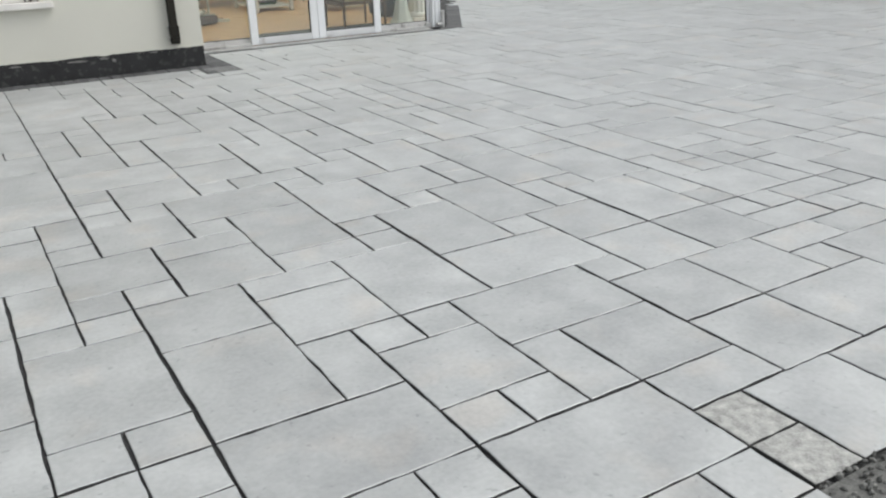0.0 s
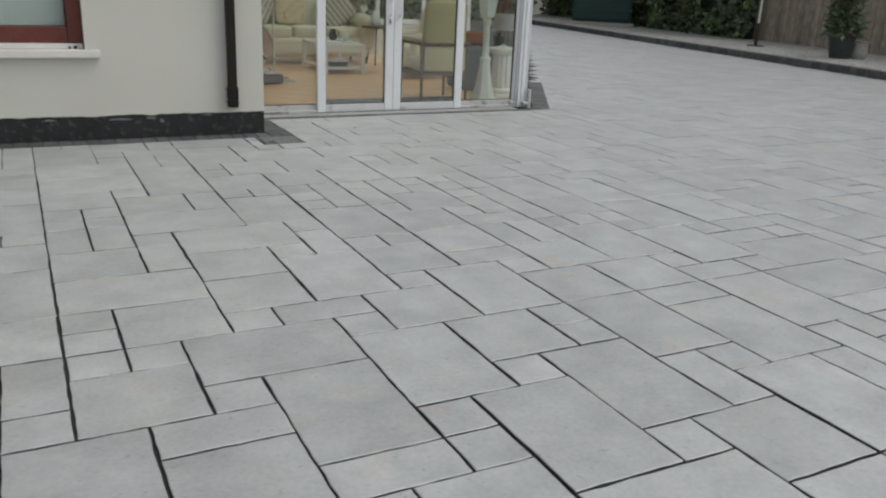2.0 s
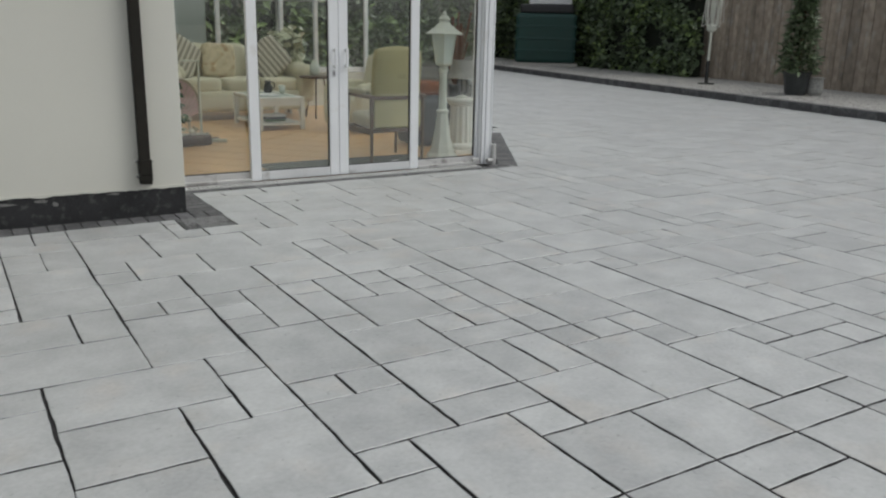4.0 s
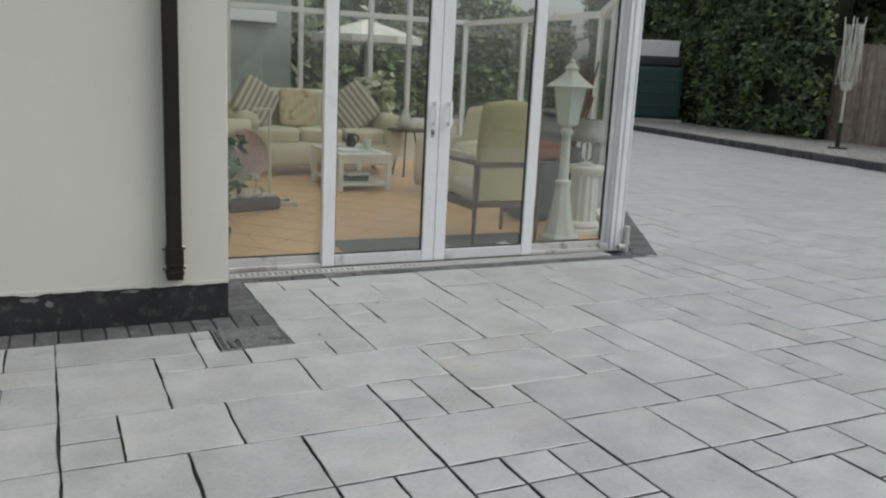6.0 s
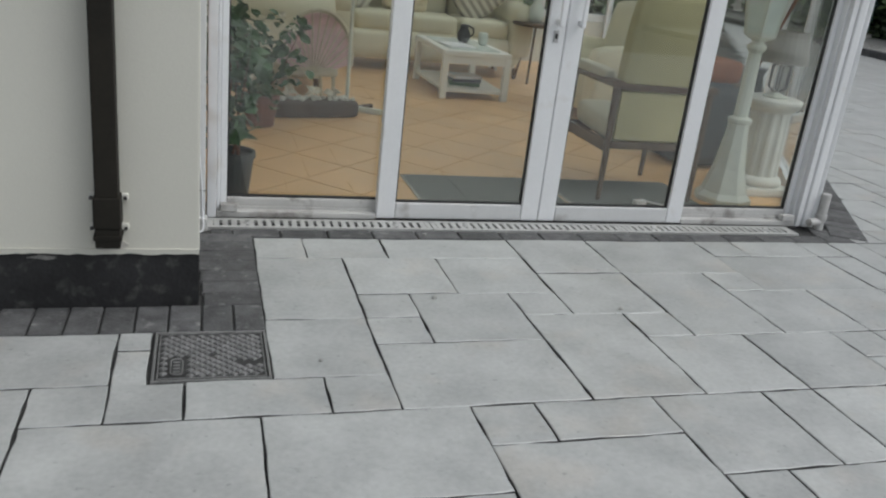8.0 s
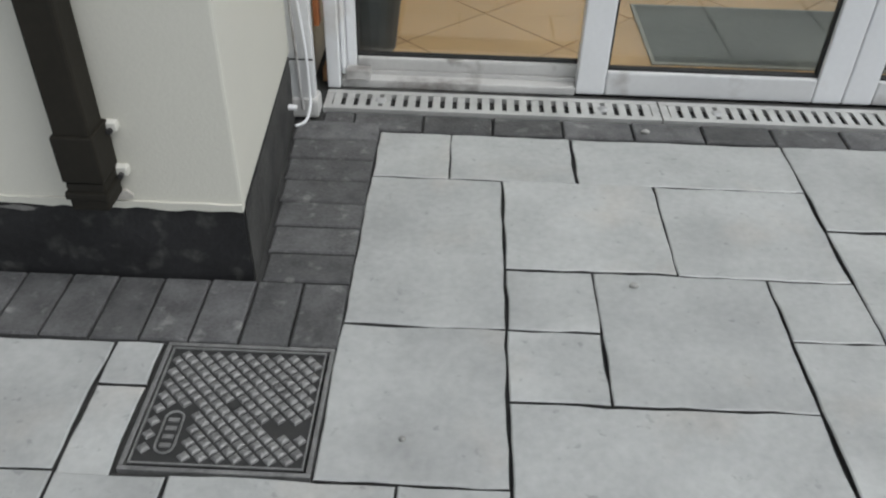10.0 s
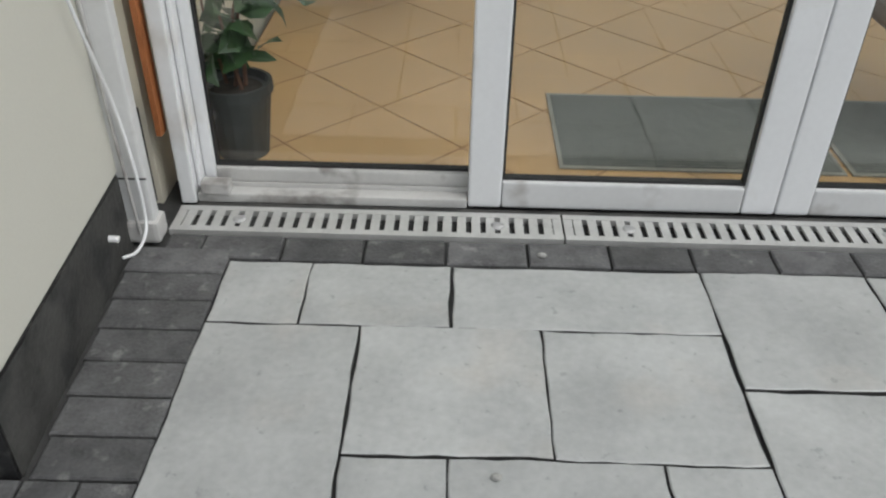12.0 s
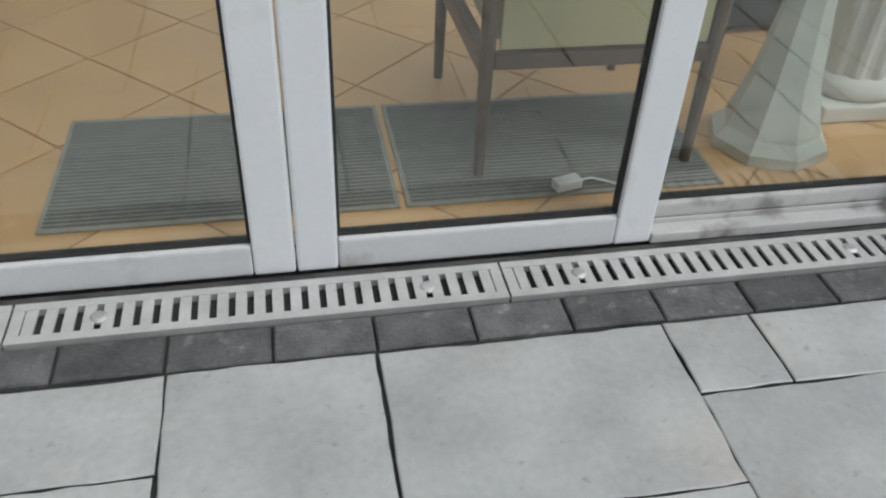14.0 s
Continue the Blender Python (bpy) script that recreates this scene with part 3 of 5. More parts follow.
part("mortar_dab", bm, BARE, gap, "dab of grey mortar", smooth=True)

# small downpipe stub at the far front corner
stub = thing("corner_pipe", (5.33, DY - 0.03, 0), "white plastic pipe end at the corner post", "pipe")
bm = bmesh.new()
rod(bm, (0, 0, 0.0), (0, 0, 0.20), 0.024, 0.024, 12)
rod(bm, (0, 0, 0.06), (0, 0, 0.085), 0.03, 0.03, 12)
rod(bm, (-0.09, -0.02, 0.045), (0, 0, 0.045), 0.02, 0.02, 10)
part("pipe", bm, UPVC_DIRTY, stub)

# ---- inside floor tiles, laid on the diagonal ----
floor = thing("floor", (0, 0, 0), "orange terracotta tiles laid diagonally in the conservatory", "floor", kind="structure")
TD = 0.52
tile_bm = bmesh.new()
h = TD / 2 - 0.004
lo = [tile_bm.verts.new(v) for v in ((h, 0, 0), (0, h, 0), (-h, 0, 0), (0, -h, 0))]
hi = [tile_bm.verts.new((v.co.x * 0.992, v.co.y * 0.992, 0.009)) for v in lo]
tile_bm.faces.new(hi)
for k in range(4):
    tile_bm.faces.new((lo[k], lo[(k + 1) % 4], hi[(k + 1) % 4], hi[k]))
tile_mesh = mesh_of(tile_bm, "floor_tile", TILE)


def clip(poly, p, n):
    """Keep the part of a polygon on the side of the line through p that n points to."""
    out = []
    for u, v in zip(poly, poly[1:] + poly[:1]):
        du, dv = (u - p).dot(n), (v - p).dot(n)
        if du >= 0:
            out.append(u)
        if du * dv < 0:
            out.append(u.lerp(v, du / (du - dv)))
    return out


EDGES = ((Vector((3, DY + 0.13)), Vector((0, 1))), (Vector((CX + 0.005, 9)), Vector((1, 0))), (Vector((F1[0] - 0.03, F1[1])), Vector((-(F2[1] - F1[1]), F2[0] - F1[0])).normalized()), (Vector((F2[0] - 0.03, 12)), Vector((-1, 0))), (Vector((3, BACK - 0.03)), Vector((0, -1))))
for a in range(-3, 26):
    for b in range(-4, 24):
        x, y = 2.60 + a * TD / 2, 9.42 + b * TD / 2
        if (a + b) % 2:
            continue
        whole = [Vector((x + dx * h, y + dy * h)) for dx, dy in ((1, 0), (0, 1), (-1, 0), (0, -1))]
        cut = whole
        for p, nrm in EDGES:
            cut = clip(cut, p, nrm) if cut else cut
        if len(cut) < 3:
            continue
        if cut == whole:
            t = new("floor_tile", tile_mesh)
            t.location, t.parent = (x, y, 0.021), floor
        else:
            bm = bmesh.new()
            bm.faces.new([bm.verts.new((v.x, v.y, 0.03)) for v in cut])
            t = part("floor_tile", bm, TILE, floor)
FZ = 0.031


def door_mat(x0, x1):
    ob = thing("door_mat", (x0, 8.785, FZ), "grey ribbed door mat with a pale edge", "mat", group="mats inside the doors")
    w, d = x1 - x0, 0.5
    part("backing", B(0, w, 0, d, 0, 0.006, bevel=0.002), MAT_EDGE, ob)
    bm = bmesh.new()
    n = 30
    for k in range(n):
        y = 0.014 + k * (d - 0.028) / n
        vs = [bm.verts.new(v) for v in ((0.012, y, 0.006), (w - 0.012, y, 0.006), (w - 0.012, y + 0.005, 0.011), (0.012, y + 0.005, 0.011), (w - 0.012, y + 0.0095, 0.006), (0.012, y + 0.0095, 0.006))]
        bm.faces.new(vs[:4])
        bm.faces.new((vs[3], vs[2], vs[4], vs[5]))
    part("ribs", bm, MAT, ob)
    return ob


door_mat(3.135, 3.94)
door_mat(3.955, 4.76)
plug = thing("adaptor_plug", (4.35, 8.805, FZ + 0.012), "small white adaptor plug with a curled lead on the mat", "plug")
part("plug_body", B(-0.035, 0.035, -0.018, 0.018, 0, 0.026, bevel=0.005, m=pose(0, 0, 0, 0, 0, 15)), WHITE_BOX, plug)
part("lead", tube(bmesh.new(), [(0.035, 0.01, 0.012), (0.07, 0.02, 0.01), (0.10, 0.01, 0.006), (0.13, -0.01, 0.005), (0.18, -0.012, 0.005)], 0.003), WHITE_BOX, plug)


# ---- furniture in the conservatory ----
def armchair(at, turn):
    """High upholstered back towards -y, open wooden arms."""
    ob = thing("armchair", pose(*at, 0, 0, turn), "high-backed olive armchair with dark wooden frame", "armchair")
    part("backrest", cushion(bmesh.new(), 0.50, 0.10, 0.76, pose(0, 0.04, 0.70, 7), soft=0.22), OLIVE, ob, smooth=True)
    part("seat", cushion(bmesh.new(), 0.50, 0.50, 0.13, pose(0, 0.30, 0.38, 4)), SEAT, ob, "pale cloth seat cushion", smooth=True)
    for x in (-0.275, 0.275):
        bm = bmesh.new()
        rod(bm, (x, 0.0, 0.0), (x, 0.0, 0.62), 0.014, 0.022, 10)
        part("leg", bm, WOOD, ob)
        bm = bmesh.new()
        rod(bm, (x, 0.55, 0.0), (x, 0.53, 0.60), 0.014, 0.022, 10)
        part("leg", bm, WOOD, ob)
        part("armrest", B(x - 0.035, x + 0.035, -0.03, 0.60, 0.61, 0.645, bevel=0.012), WOOD, ob)
        part("arm_pad", cushion(bmesh.new(), 0.075, 0.42, 0.05, pose(x, 0.3, 0.665)), SEAT, ob, smooth=True)
        part("side_rail", B(x - 0.014, x + 0.014, 0.02, 0.53, 0.27, 0.33, bevel=0.005), WOOD, ob)
    part("back_rail", B(-0.26, 0.26, -0.014, 0.014, 0.29, 0.33, bevel=0.005), WOOD, ob)
    part("back_rail", B(-0.26, 0.26, -0.02, 0.01, 0.60, 0.635, bevel=0.005), WOOD, ob)
    part("front_rail", B(-0.26, 0.26, 0.52, 0.545, 0.27, 0.33, bevel=0.005), WOOD, ob)
    part("back_panel", B(-0.25, 0.25, -0.012, 0.0, 0.34, 0.595, bevel=0.004), OLIVE, ob)
    return ob


armchair((4.425, 8.90, FZ), 0)


def sofa(at, turn, length, label):
    ob = thing("sofa", pose(*at, 0, 0, turn), label, "sofa")
    n = max(2, round(length / 0.75))
    part("base", cushion(bmesh.new(), length, 0.80, 0.30, pose(0, 0.4, 0.25)), CREAM, ob, smooth=True)
    for k in range(n):
        w = (length - 0.40) / n
        x = -length / 2 + 0.2 + w * (k + 0.5)
        part("seat_cushion", cushion(bmesh.new(), w - 0.01, 0.62, 0.19, pose(x, 0.34, 0.46)), CREAM, ob, smooth=True)
        part("back_cushion", cushion(bmesh.new(), w - 0.02, 0.22, 0.50, pose(x, 0.68, 0.74, -12)), CREAM, ob, smooth=True)
    part("back", cushion(bmesh.new(), length, 0.20, 0.66, pose(0, 0.80, 0.58)), CREAM, ob, smooth=True)
    for x in (-length / 2 + 0.1, length / 2 - 0.1):
        part("arm", cushion(bmesh.new(), 0.24, 0.82, 0.42, pose(x, 0.38, 0.42)), CREAM, ob, smooth=True)
        part("arm_roll", lathe([(0.02, -0.42), (0.12, -0.40), (0.13, 0), (0.12, 0.40), (0.02, 0.42)], 14, at=(0, 0, 0)), CREAM, ob, smooth=True).matrix_local = pose(x, 0.38, 0.62, 90)
    for x in (-length / 2 + 0.1, length / 2 - 0.1):
        for y in (0.08, 0.74):
            part("foot", rod(bmesh.new(), (x, y, 0), (x, y, 0.11), 0.02, 0.028), WOOD, ob)
    return ob


sofa((4.25, 12.95, FZ), 0, 2.0, "cream upholstered sofa with rolled arms by the windows")
sofa((3.04, 12.2, FZ), 90, 1.4, "cream upholstered two-seat sofa by the house wall")


def scatter_cushion(at, turns, mat, label, size=0.46):
    ob = thing("cushion", pose(*at, *turns), label, "cushion", group="cushions on the sofas")
    part("cover", cushion(bmesh.new(), size, 0.15, size), mat, ob, smooth=True)
    part("piping", tube(bmesh.new(), [(size * 0.44 * a, 0, size * 0.44 * b) for a, b in ((-1, -1), (1, -1), (1, 1), (-1, 1), (-1, -1))], 0.008), mat, ob)


scatter_cushion((3.50, 13.30, 0.86), (-18, 35, 8), STRIPE, "brown and cream striped cushion tilted on the sofa", 0.50)
scatter_cushion((4.02, 13.35, 0.80), (-15, 4, 0), FLOWERY, "cream flowered cushion propped on the sofa")
scatter_cushion((4.72, 13.28, 0.84), (-16, -38, -8), STRIPE, "brown and cream striped cushion tilted on the sofa", 0.50)
scatter_cushion((2.62, 12.15, 0.82), (-15, 20, 78), STRIPE, "brown and cream striped cushion against the sofa arm", 0.46)


def coffee_table(at):
    ob = thing("coffee_table", at, "white painted coffee table with a lower shelf", "coffee table")
    W, D, H = 0.60, 1.0, 0.40
    part("tabletop", B(0, W, 0, D, H - 0.045, H, bevel=0.008), WHITE_WOOD, ob)
    part("glass_inset", B(0.07, W - 0.07, 0.07, D - 0.07, H, H + 0.004), FROST, ob)
    for x in (0.0, W - 0.055):
        for y in (0.0, D - 0.055):
            part("leg", B(x, x + 0.055, y, y + 0.055, 0, H - 0.046, bevel=0.006), WHITE_WOOD, ob)
    part("shelf", B(0.02, W - 0.02, 0.02, D - 0.02, 0.055, 0.085, bevel=0.004), WHITE_WOOD, ob)
    part("apron", B(0.055, W - 0.055, 0.012, 0.03, H - 0.105, H - 0.046), WHITE_WOOD, ob)
    return ob


coffee_table((4.0, 11.67, FZ))
z = FZ + 0.406
tray = thing("magazine", pose(4.2, 12.0, z, 0, 0, 8), "folded magazine with pale cover on the coffee table", "magazine")
part("pages", B(-0.12, 0.12, -0.15, 0.15, 0, 0.012, bevel=0.002), WHITE_BOX, tray)
jug = thing("dark_jug", (4.33, 12.25, z), "small dark jug on the coffee table", "jug")
part("body", lathe([(0.03, 0), (0.055, 0.03), (0.06, 0.08), (0.035, 0.13), (0.04, 0.16)], 16), BLACK, jug, smooth=True)
part("handle", tube(bmesh.new(), [(0.05, 0, 0.05), (0.09, 0, 0.08), (0.085, 0, 0.13), (0.035, 0, 0.15)], 0.008), BLACK, jug)
cup = thing("white_cup", (4.50, 12.2, z), "pale ceramic mug on the coffee table", "mug")
part("body", lathe([(0.03, 0), (0.042, 0.02), (0.045, 0.10), (0.04, 0.105), (0.037, 0.02)], 16), FROST, cup, smooth=True)
low = thing("book_stack", (4.28, 11.95, FZ + 0.086), "stack of green and grey books on the table shelf", "books")
for k in range(3):
    part("book", B(-0.13, 0.13, -0.1, 0.1, k * 0.03, k * 0.03 + 0.027, bevel=0.003, m=pose(0, 0, 0, 0, 0, k * 9 - 8)), (LEAF, SLATE, WHITE_BOX)[k], low)

side = thing("side_table", (5.28, 12.9, FZ), "small dark side table with slim legs", "side table")
part("tabletop", lathe([(0.24, 0.55), (0.25, 0.56), (0.25, 0.58), (0.24, 0.585)], 24), WOOD, side)
for k in range(3):
    a = k * 2.1
    part("leg", rod(bmesh.new(), (0.2 * math.cos(a), 0.2 * math.sin(a), 0), (0.1 * math.cos(a), 0.1 * math.sin(a), 0.55), 0.012), WOOD, side)
jar = thing("glass_jar", (5.25, 12.9, FZ + 0.587), "pale glass jar on the side table", "jar")
part("body", lathe([(0.05, 0), (0.07, 0.04), (0.07, 0.14), (0.035, 0.19), (0.04, 0.22)], 16), FROST, jar, smooth=True)
side2 = thing("armchair", pose(4.95, 11.3, FZ, 0, 0, -80), "cream cushioned easy chair by the side windows", "armchair")
part("seat", cushion(bmesh.new(), 0.62, 0.62, 0.36, pose(0, 0.3, 0.25)), CREAM, side2, smooth=True)
part("backrest", cushion(bmesh.new(), 0.62, 0.2, 0.62, pose(0, 0.62, 0.62, -10)), CREAM, side2, smooth=True)
for x in (-0.34, 0.34):
    part("arm", cushion(bmesh.new(), 0.16, 0.66, 0.56, pose(x, 0.3, 0.32)), CREAM, side2, smooth=True)


def potted_plant(name, at, label, pot, pot_mat, stem_h, count, size, rng, leaf_mat=LEAF, blooms=0, spread=0.16, stems=5):
    ob = thing(name, at, label, "plant")
    r, hgt = pot
    part("pot", lathe([(r * 0.72, 0), (r * 0.94, hgt * 0.86), (r * 1.02, hgt * 0.87), (r, hgt), (r * 0.9, hgt), (r * 0.86, hgt * 0.9)], 20), pot_mat, ob, smooth=False)
    part("soil", lathe([(r * 0.85, hgt * 0.88), (r * 0.6, hgt * 0.92)], 16), SOIL, ob)
    bm, lf, spots = bmesh.new(), bmesh.new(), []
    for k in range(stems):
        p = Vector((rng.uniform(-0.3, 0.3) * r, rng.uniform(-0.3, 0.3) * r, hgt * 0.88))
        d = Vector((rng.uniform(-1, 1) * spread, rng.uniform(-1, 1) * spread, stem_h * rng.uniform(0.7, 1)))
        last = p
        for s in range(1, 6):
            q = p + d * (s / 5) + Vector((rng.uniform(-1, 1), rng.uniform(-1, 1), 0)) * 0.02
            rod(bm, last, q, 0.007 - 0.001 * s, 0.006 - 0.001 * s, 6)
            last = q
            for i in range(count):
                spots.append(q + Vector((rng.gauss(0, 0.05), rng.gauss(0, 0.05), rng.gauss(0, 0.05))))
    part("stem", bm, TERRA, ob)
    part("foliage", broad_leaves(lf, spots, size, rng), leaf_mat, ob)
    for k in range(blooms):
        q = spots[rng.randrange(len(spots))] + Vector((rng.uniform(-0.06, 0.06), rng.uniform(-0.06, 0.02), 0.03))
        fb = bmesh.new()
        leaves(fb, [q] * 9, 0.035, rng, 1.0, 1.1)
        part("flower", fb, PETAL, ob)
    return ob


rng = random.Random(11)
potted_plant("potted_plant", (2.235, 8.85, FZ), "leafy green plant in a dark pot by the glass", (0.10, 0.215), POT, 0.62, 6, 0.075, rng, stems=4, spread=0.10)
potted_plant("potted_plant", (2.45, 10.36, FZ), "bushy flowering plant in a brown pot", (0.12, 0.2), TERRA, 0.55, 12, 0.06, rng, blooms=7, spread=0.25, stems=7)
potted_plant("potted_plant", (5.22, 13.62, 0.56), "pale lily plant in a white pot behind the sofa", (0.09, 0.16), WHITE_BOX, 0.5, 8, 0.10, rng, leaf_mat=material("pale_leaf", (0.60, 0.62, 0.46), 0.5, 9, 0.3, 0, each=0.2), spread=0.25, stems=7)
stand = thing("plant_stand", (5.22, 13.62, FZ), "white plant stand behind the sofa", "stand")
part("top", B(-0.13, 0.13, -0.13, 0.13, 0.505, 0.527), WHITE_WOOD, stand)
for x in (-0.1, 0.1):
    for y in (-0.1, 0.1):
        part("leg", B(x - 0.012, x + 0.012, y - 0.012, y + 0.012, 0, 0.504), WHITE_WOOD, stand)
# dark stone trough with pebbles and flowers
trough = thing("planter_trough", pose(2.82, 10.72, FZ, 0, 0, 14), "dark brown trough planter with pale pebbles", "planter")
part("trough", cushion(bmesh.new(), 0.66, 0.2, 0.12, pose(0, 0, 0.06), soft=0.3), material("dark_brown_stone", (0.10, 0.078, 0.064), 0.8, 14, 0.3, 0.4), trough, smooth=True)
pb = bmesh.new()
for k in range(70):
    bmesh.ops.create_icosphere(pb, subdivisions=1, radius=rng.uniform(0.01, 0.02), matrix=Matrix.Translation((rng.uniform(-0.29, 0.29), rng.uniform(-0.07, 0.07), 0.122)))
tagged(part("pebbles", pb, PLASTER, trough), kind="stuff")
for k in range(3):
    fb = bmesh.new()
    leaves(fb, [Vector((-0.2 + k * 0.2 + rng.uniform(-0.05, 0.05), rng.uniform(-0.05, 0.05), 0.17))] * 12, 0.055, rng, 1.0, 1.1)
    part("flower", fb, PETAL, trough)
# shell-backed wicker chair with a pink cloth
shell = thing("wicker_chair", pose(2.86, 11.12, FZ, 0, 0, 10), "pale wicker shell chair with a pink cloth", "chair")
bm = bmesh.new()
n = 14
top = [bm.verts.new((0.27 * math.cos(math.pi * k / n), -0.02 - 0.10 * math.sin(math.pi * k / n), 0.30 + 0.37 * math.sin(math.pi * k / n))) for k in range(n + 1)]
hub = bm.verts.new((0, 0.0, 0.20))
for k in range(n):
    bm.faces.new((hub, top[k], top[k + 1]))
thicken(bm, (0, 0.02, 0))
part("back", bm, PINK, shell, "pink cloth over the back")
part("rim", tube(bmesh.new(), [(0.285 * math.cos(math.pi * k / n), -0.03 - 0.10 * math.sin(math.pi * k / n), 0.30 + 0.39 * math.sin(math.pi * k / n)) for k in range(n + 1)], 0.016), WICKER, shell)
for k in range(1, n):
    part("rib", tube(bmesh.new(), [(0, -0.03, 0.2), (0.28 * math.cos(math.pi * k / n), -0.05 - 0.10 * math.sin(math.pi * k / n), 0.30 + 0.38 * math.sin(math.pi * k / n))], 0.005, 5), WICKER, shell)
part("seat", cushion(bmesh.new(), 0.42, 0.40, 0.07, pose(0, 0.16, 0.24)), WICKER, shell, smooth=True)
for x in (-0.18, 0.18):
    for y in (0.0, 0.32):
        part("leg", rod(bmesh.new(), (x, y, 0), (x * 0.9, y, 0.22), 0.014), WICKER, shell)
# slim reading stand
pole = thing("tray_stand", (3.10, 10.95, FZ), "slim white stand on a flat splayed foot", "stand")
part("pole", rod(bmesh.new(), (0, 0, 0.05), (0, 0, 0.86), 0.014, 0.012, 10), PALE_METAL, pole)
part("foot", B(-0.22, 0.22, -0.02, 0.02, 0.0, 0.04, bevel=0.008, m=pose(0.05, 0, 0, 0, 0, -25)), PALE_METAL, pole)
part("foot", B(-0.2, 0.2, -0.02, 0.02, 0.002, 0.042, bevel=0.008, m=pose(0.05, -0.02, 0, 0, 0, 40)), WOOD, pole)
part("arm", B(-0.16, 0.02, -0.02, 0.02, 0.862, 0.885, bevel=0.005), PALE_METAL, pole)

# garden lantern kept indoors
lantern = thing("lantern_post", Matrix.Translation((4.975, 8.975, FZ)) @ Matrix.Diagonal((1, 1, 0.972, 1)), "pale painted lantern on a short fluted post", "lamp post")
part("base", lathe([(0.16, 0), (0.16, 0.03), (0.13, 0.06), (0.09, 0.20), (0.062, 0.40), (0.058, 0.46)], 8), PALE_METAL, lantern)
part("collar", lathe([(0.058, 0.46), (0.066, 0.47), (0.066, 0.49), (0.04, 0.50)], 16), PALE_METAL, lantern)
part("post", lathe([(0.040, 0.50), (0.034, 0.86), (0.05, 0.88), (0.05, 0.90), (0.03, 0.92)], 12), PALE_METAL, lantern)
part("lamp_cup", lathe([(0.03, 0.92), (0.09, 0.95), (0.095, 0.97)], 6), PALE_METAL, lantern)
part("lamp_glass", lathe([(0.085, 0.97), (0.13, 1.24)], 6), FROST, lantern, "frosted lantern panes")
for k in range(6):
    a = k * math.pi / 3
    part("glazing_bar", rod(bmesh.new(), (0.087 * math.cos(a), 0.087 * math.sin(a), 0.97), (0.133 * math.cos(a), 0.133 * math.sin(a), 1.245), 0.006), PALE_METAL, lantern)
part("hood", lathe([(0.20, 1.24), (0.205, 1.25), (0.12, 1.305), (0.065, 1.35), (0.05, 1.37), (0.05, 1.38)], 6), PALE_METAL, lantern)
part("finial", lathe([(0.045, 1.38), (0.06, 1.39), (0.03, 1.42), (0.02, 1.43), (0.025, 1.445), (0.004, 1.47)], 12), PALE_METAL, lantern)

ped = thing("pedestal", (5.34, 9.2, FZ), "white plaster column pedestal", "pedestal")
part("base", B(-0.16, 0.16, -0.16, 0.16, 0, 0.05, bevel=0.008), PLASTER, ped)
part("foot_ring", lathe([(0.145, 0.05), (0.155, 0.07), (0.145, 0.095), (0.125, 0.11)], 24), PLASTER, ped, smooth=True)
bm, steps = bmesh.new(), 48
rings = []
for zz, s in ((0.11, 1.0), (0.49, 0.92)):
    rings.append([bm.verts.new(((0.118 + (0.006 if k % 4 < 2 else -0.004)) * s * math.cos(6.2832 * k / steps), (0.118 + (0.006 if k % 4 < 2 else -0.004)) * s * math.sin(6.2832 * k / steps), zz)) for k in range(steps)])
for k in range(steps):
    bm.faces.new((rings[0][k], rings[0][(k + 1) % steps], rings[1][(k + 1) % steps], rings[1][k]))
part("fluted_shaft", bm, PLASTER, ped)
part("capital", lathe([(0.115, 0.49), (0.15, 0.52), (0.165, 0.545), (0.165, 0.56), (0.0, 0.56)][:4] + [(0.15, 0.57)], 24), PLASTER, ped, smooth=False)
small = thing("table_lamp", (5.34, 9.2, FZ + 0.571), "table lamp with a grey shade and wire stem", "lamp")
part("foot", lathe([(0.07, 0), (0.072, 0.008), (0.02, 0.03), (0.012, 0.04)], 20), PALE_METAL, small)
for k in range(6):
    a = k * math.pi / 3
    part("wire", tube(bmesh.new(), [(0.012 * math.cos(a), 0.012 * math.sin(a), 0.03), (0.055 * math.cos(a), 0.055 * math.sin(a), 0.06), (0.055 * math.cos(a), 0.055 * math.sin(a), 0.18), (0.01 * math.cos(a), 0.01 * math.sin(a), 0.20)], 0.004, 5), BLACK, small)
part("shade", lathe([(0.14, 0.20), (0.11, 0.38), (0.107, 0.38), (0.137, 0.20)], 24), SHADE, small, "grey cloth shade")

dark = thing("storage_box", (5.28, 9.90, FZ), "dark cloth-covered storage box beside the pedestal", "box")
part("body", cushion(bmesh.new(), 0.42, 0.5, 0.55, pose(0, 0, 0.28), soft=0.3), SLATE, dark, smooth=True)
redc = thing("cushion", pose(5.26, 9.88, FZ + 0.63), "brick-red cushion lying on the dark box", "cushion")
part("cover", cushion(bmesh.new(), 0.42, 0.36, 0.15), RED, redc, smooth=True)
dry = thing("dried_grass", (5.72, 9.95, FZ), "reddish dried grasses in a dark vase", "dried flowers")
part("vase", lathe([(0.07, 0), (0.12, 0.25), (0.06, 0.6), (0.08, 0.65)], 16), POT, dry, smooth=True)
bm = bmesh.new()
for k in range(26):
    a, s = rng.uniform(0, 6.28), rng.uniform(0.05, 0.22)
    rod(bm, (0, 0, 0.6), (s * math.cos(a), s * math.sin(a), rng.uniform(1.1, 1.45)), 0.004, 0.012, 5)
part("stems", bm, TERRA, dry)

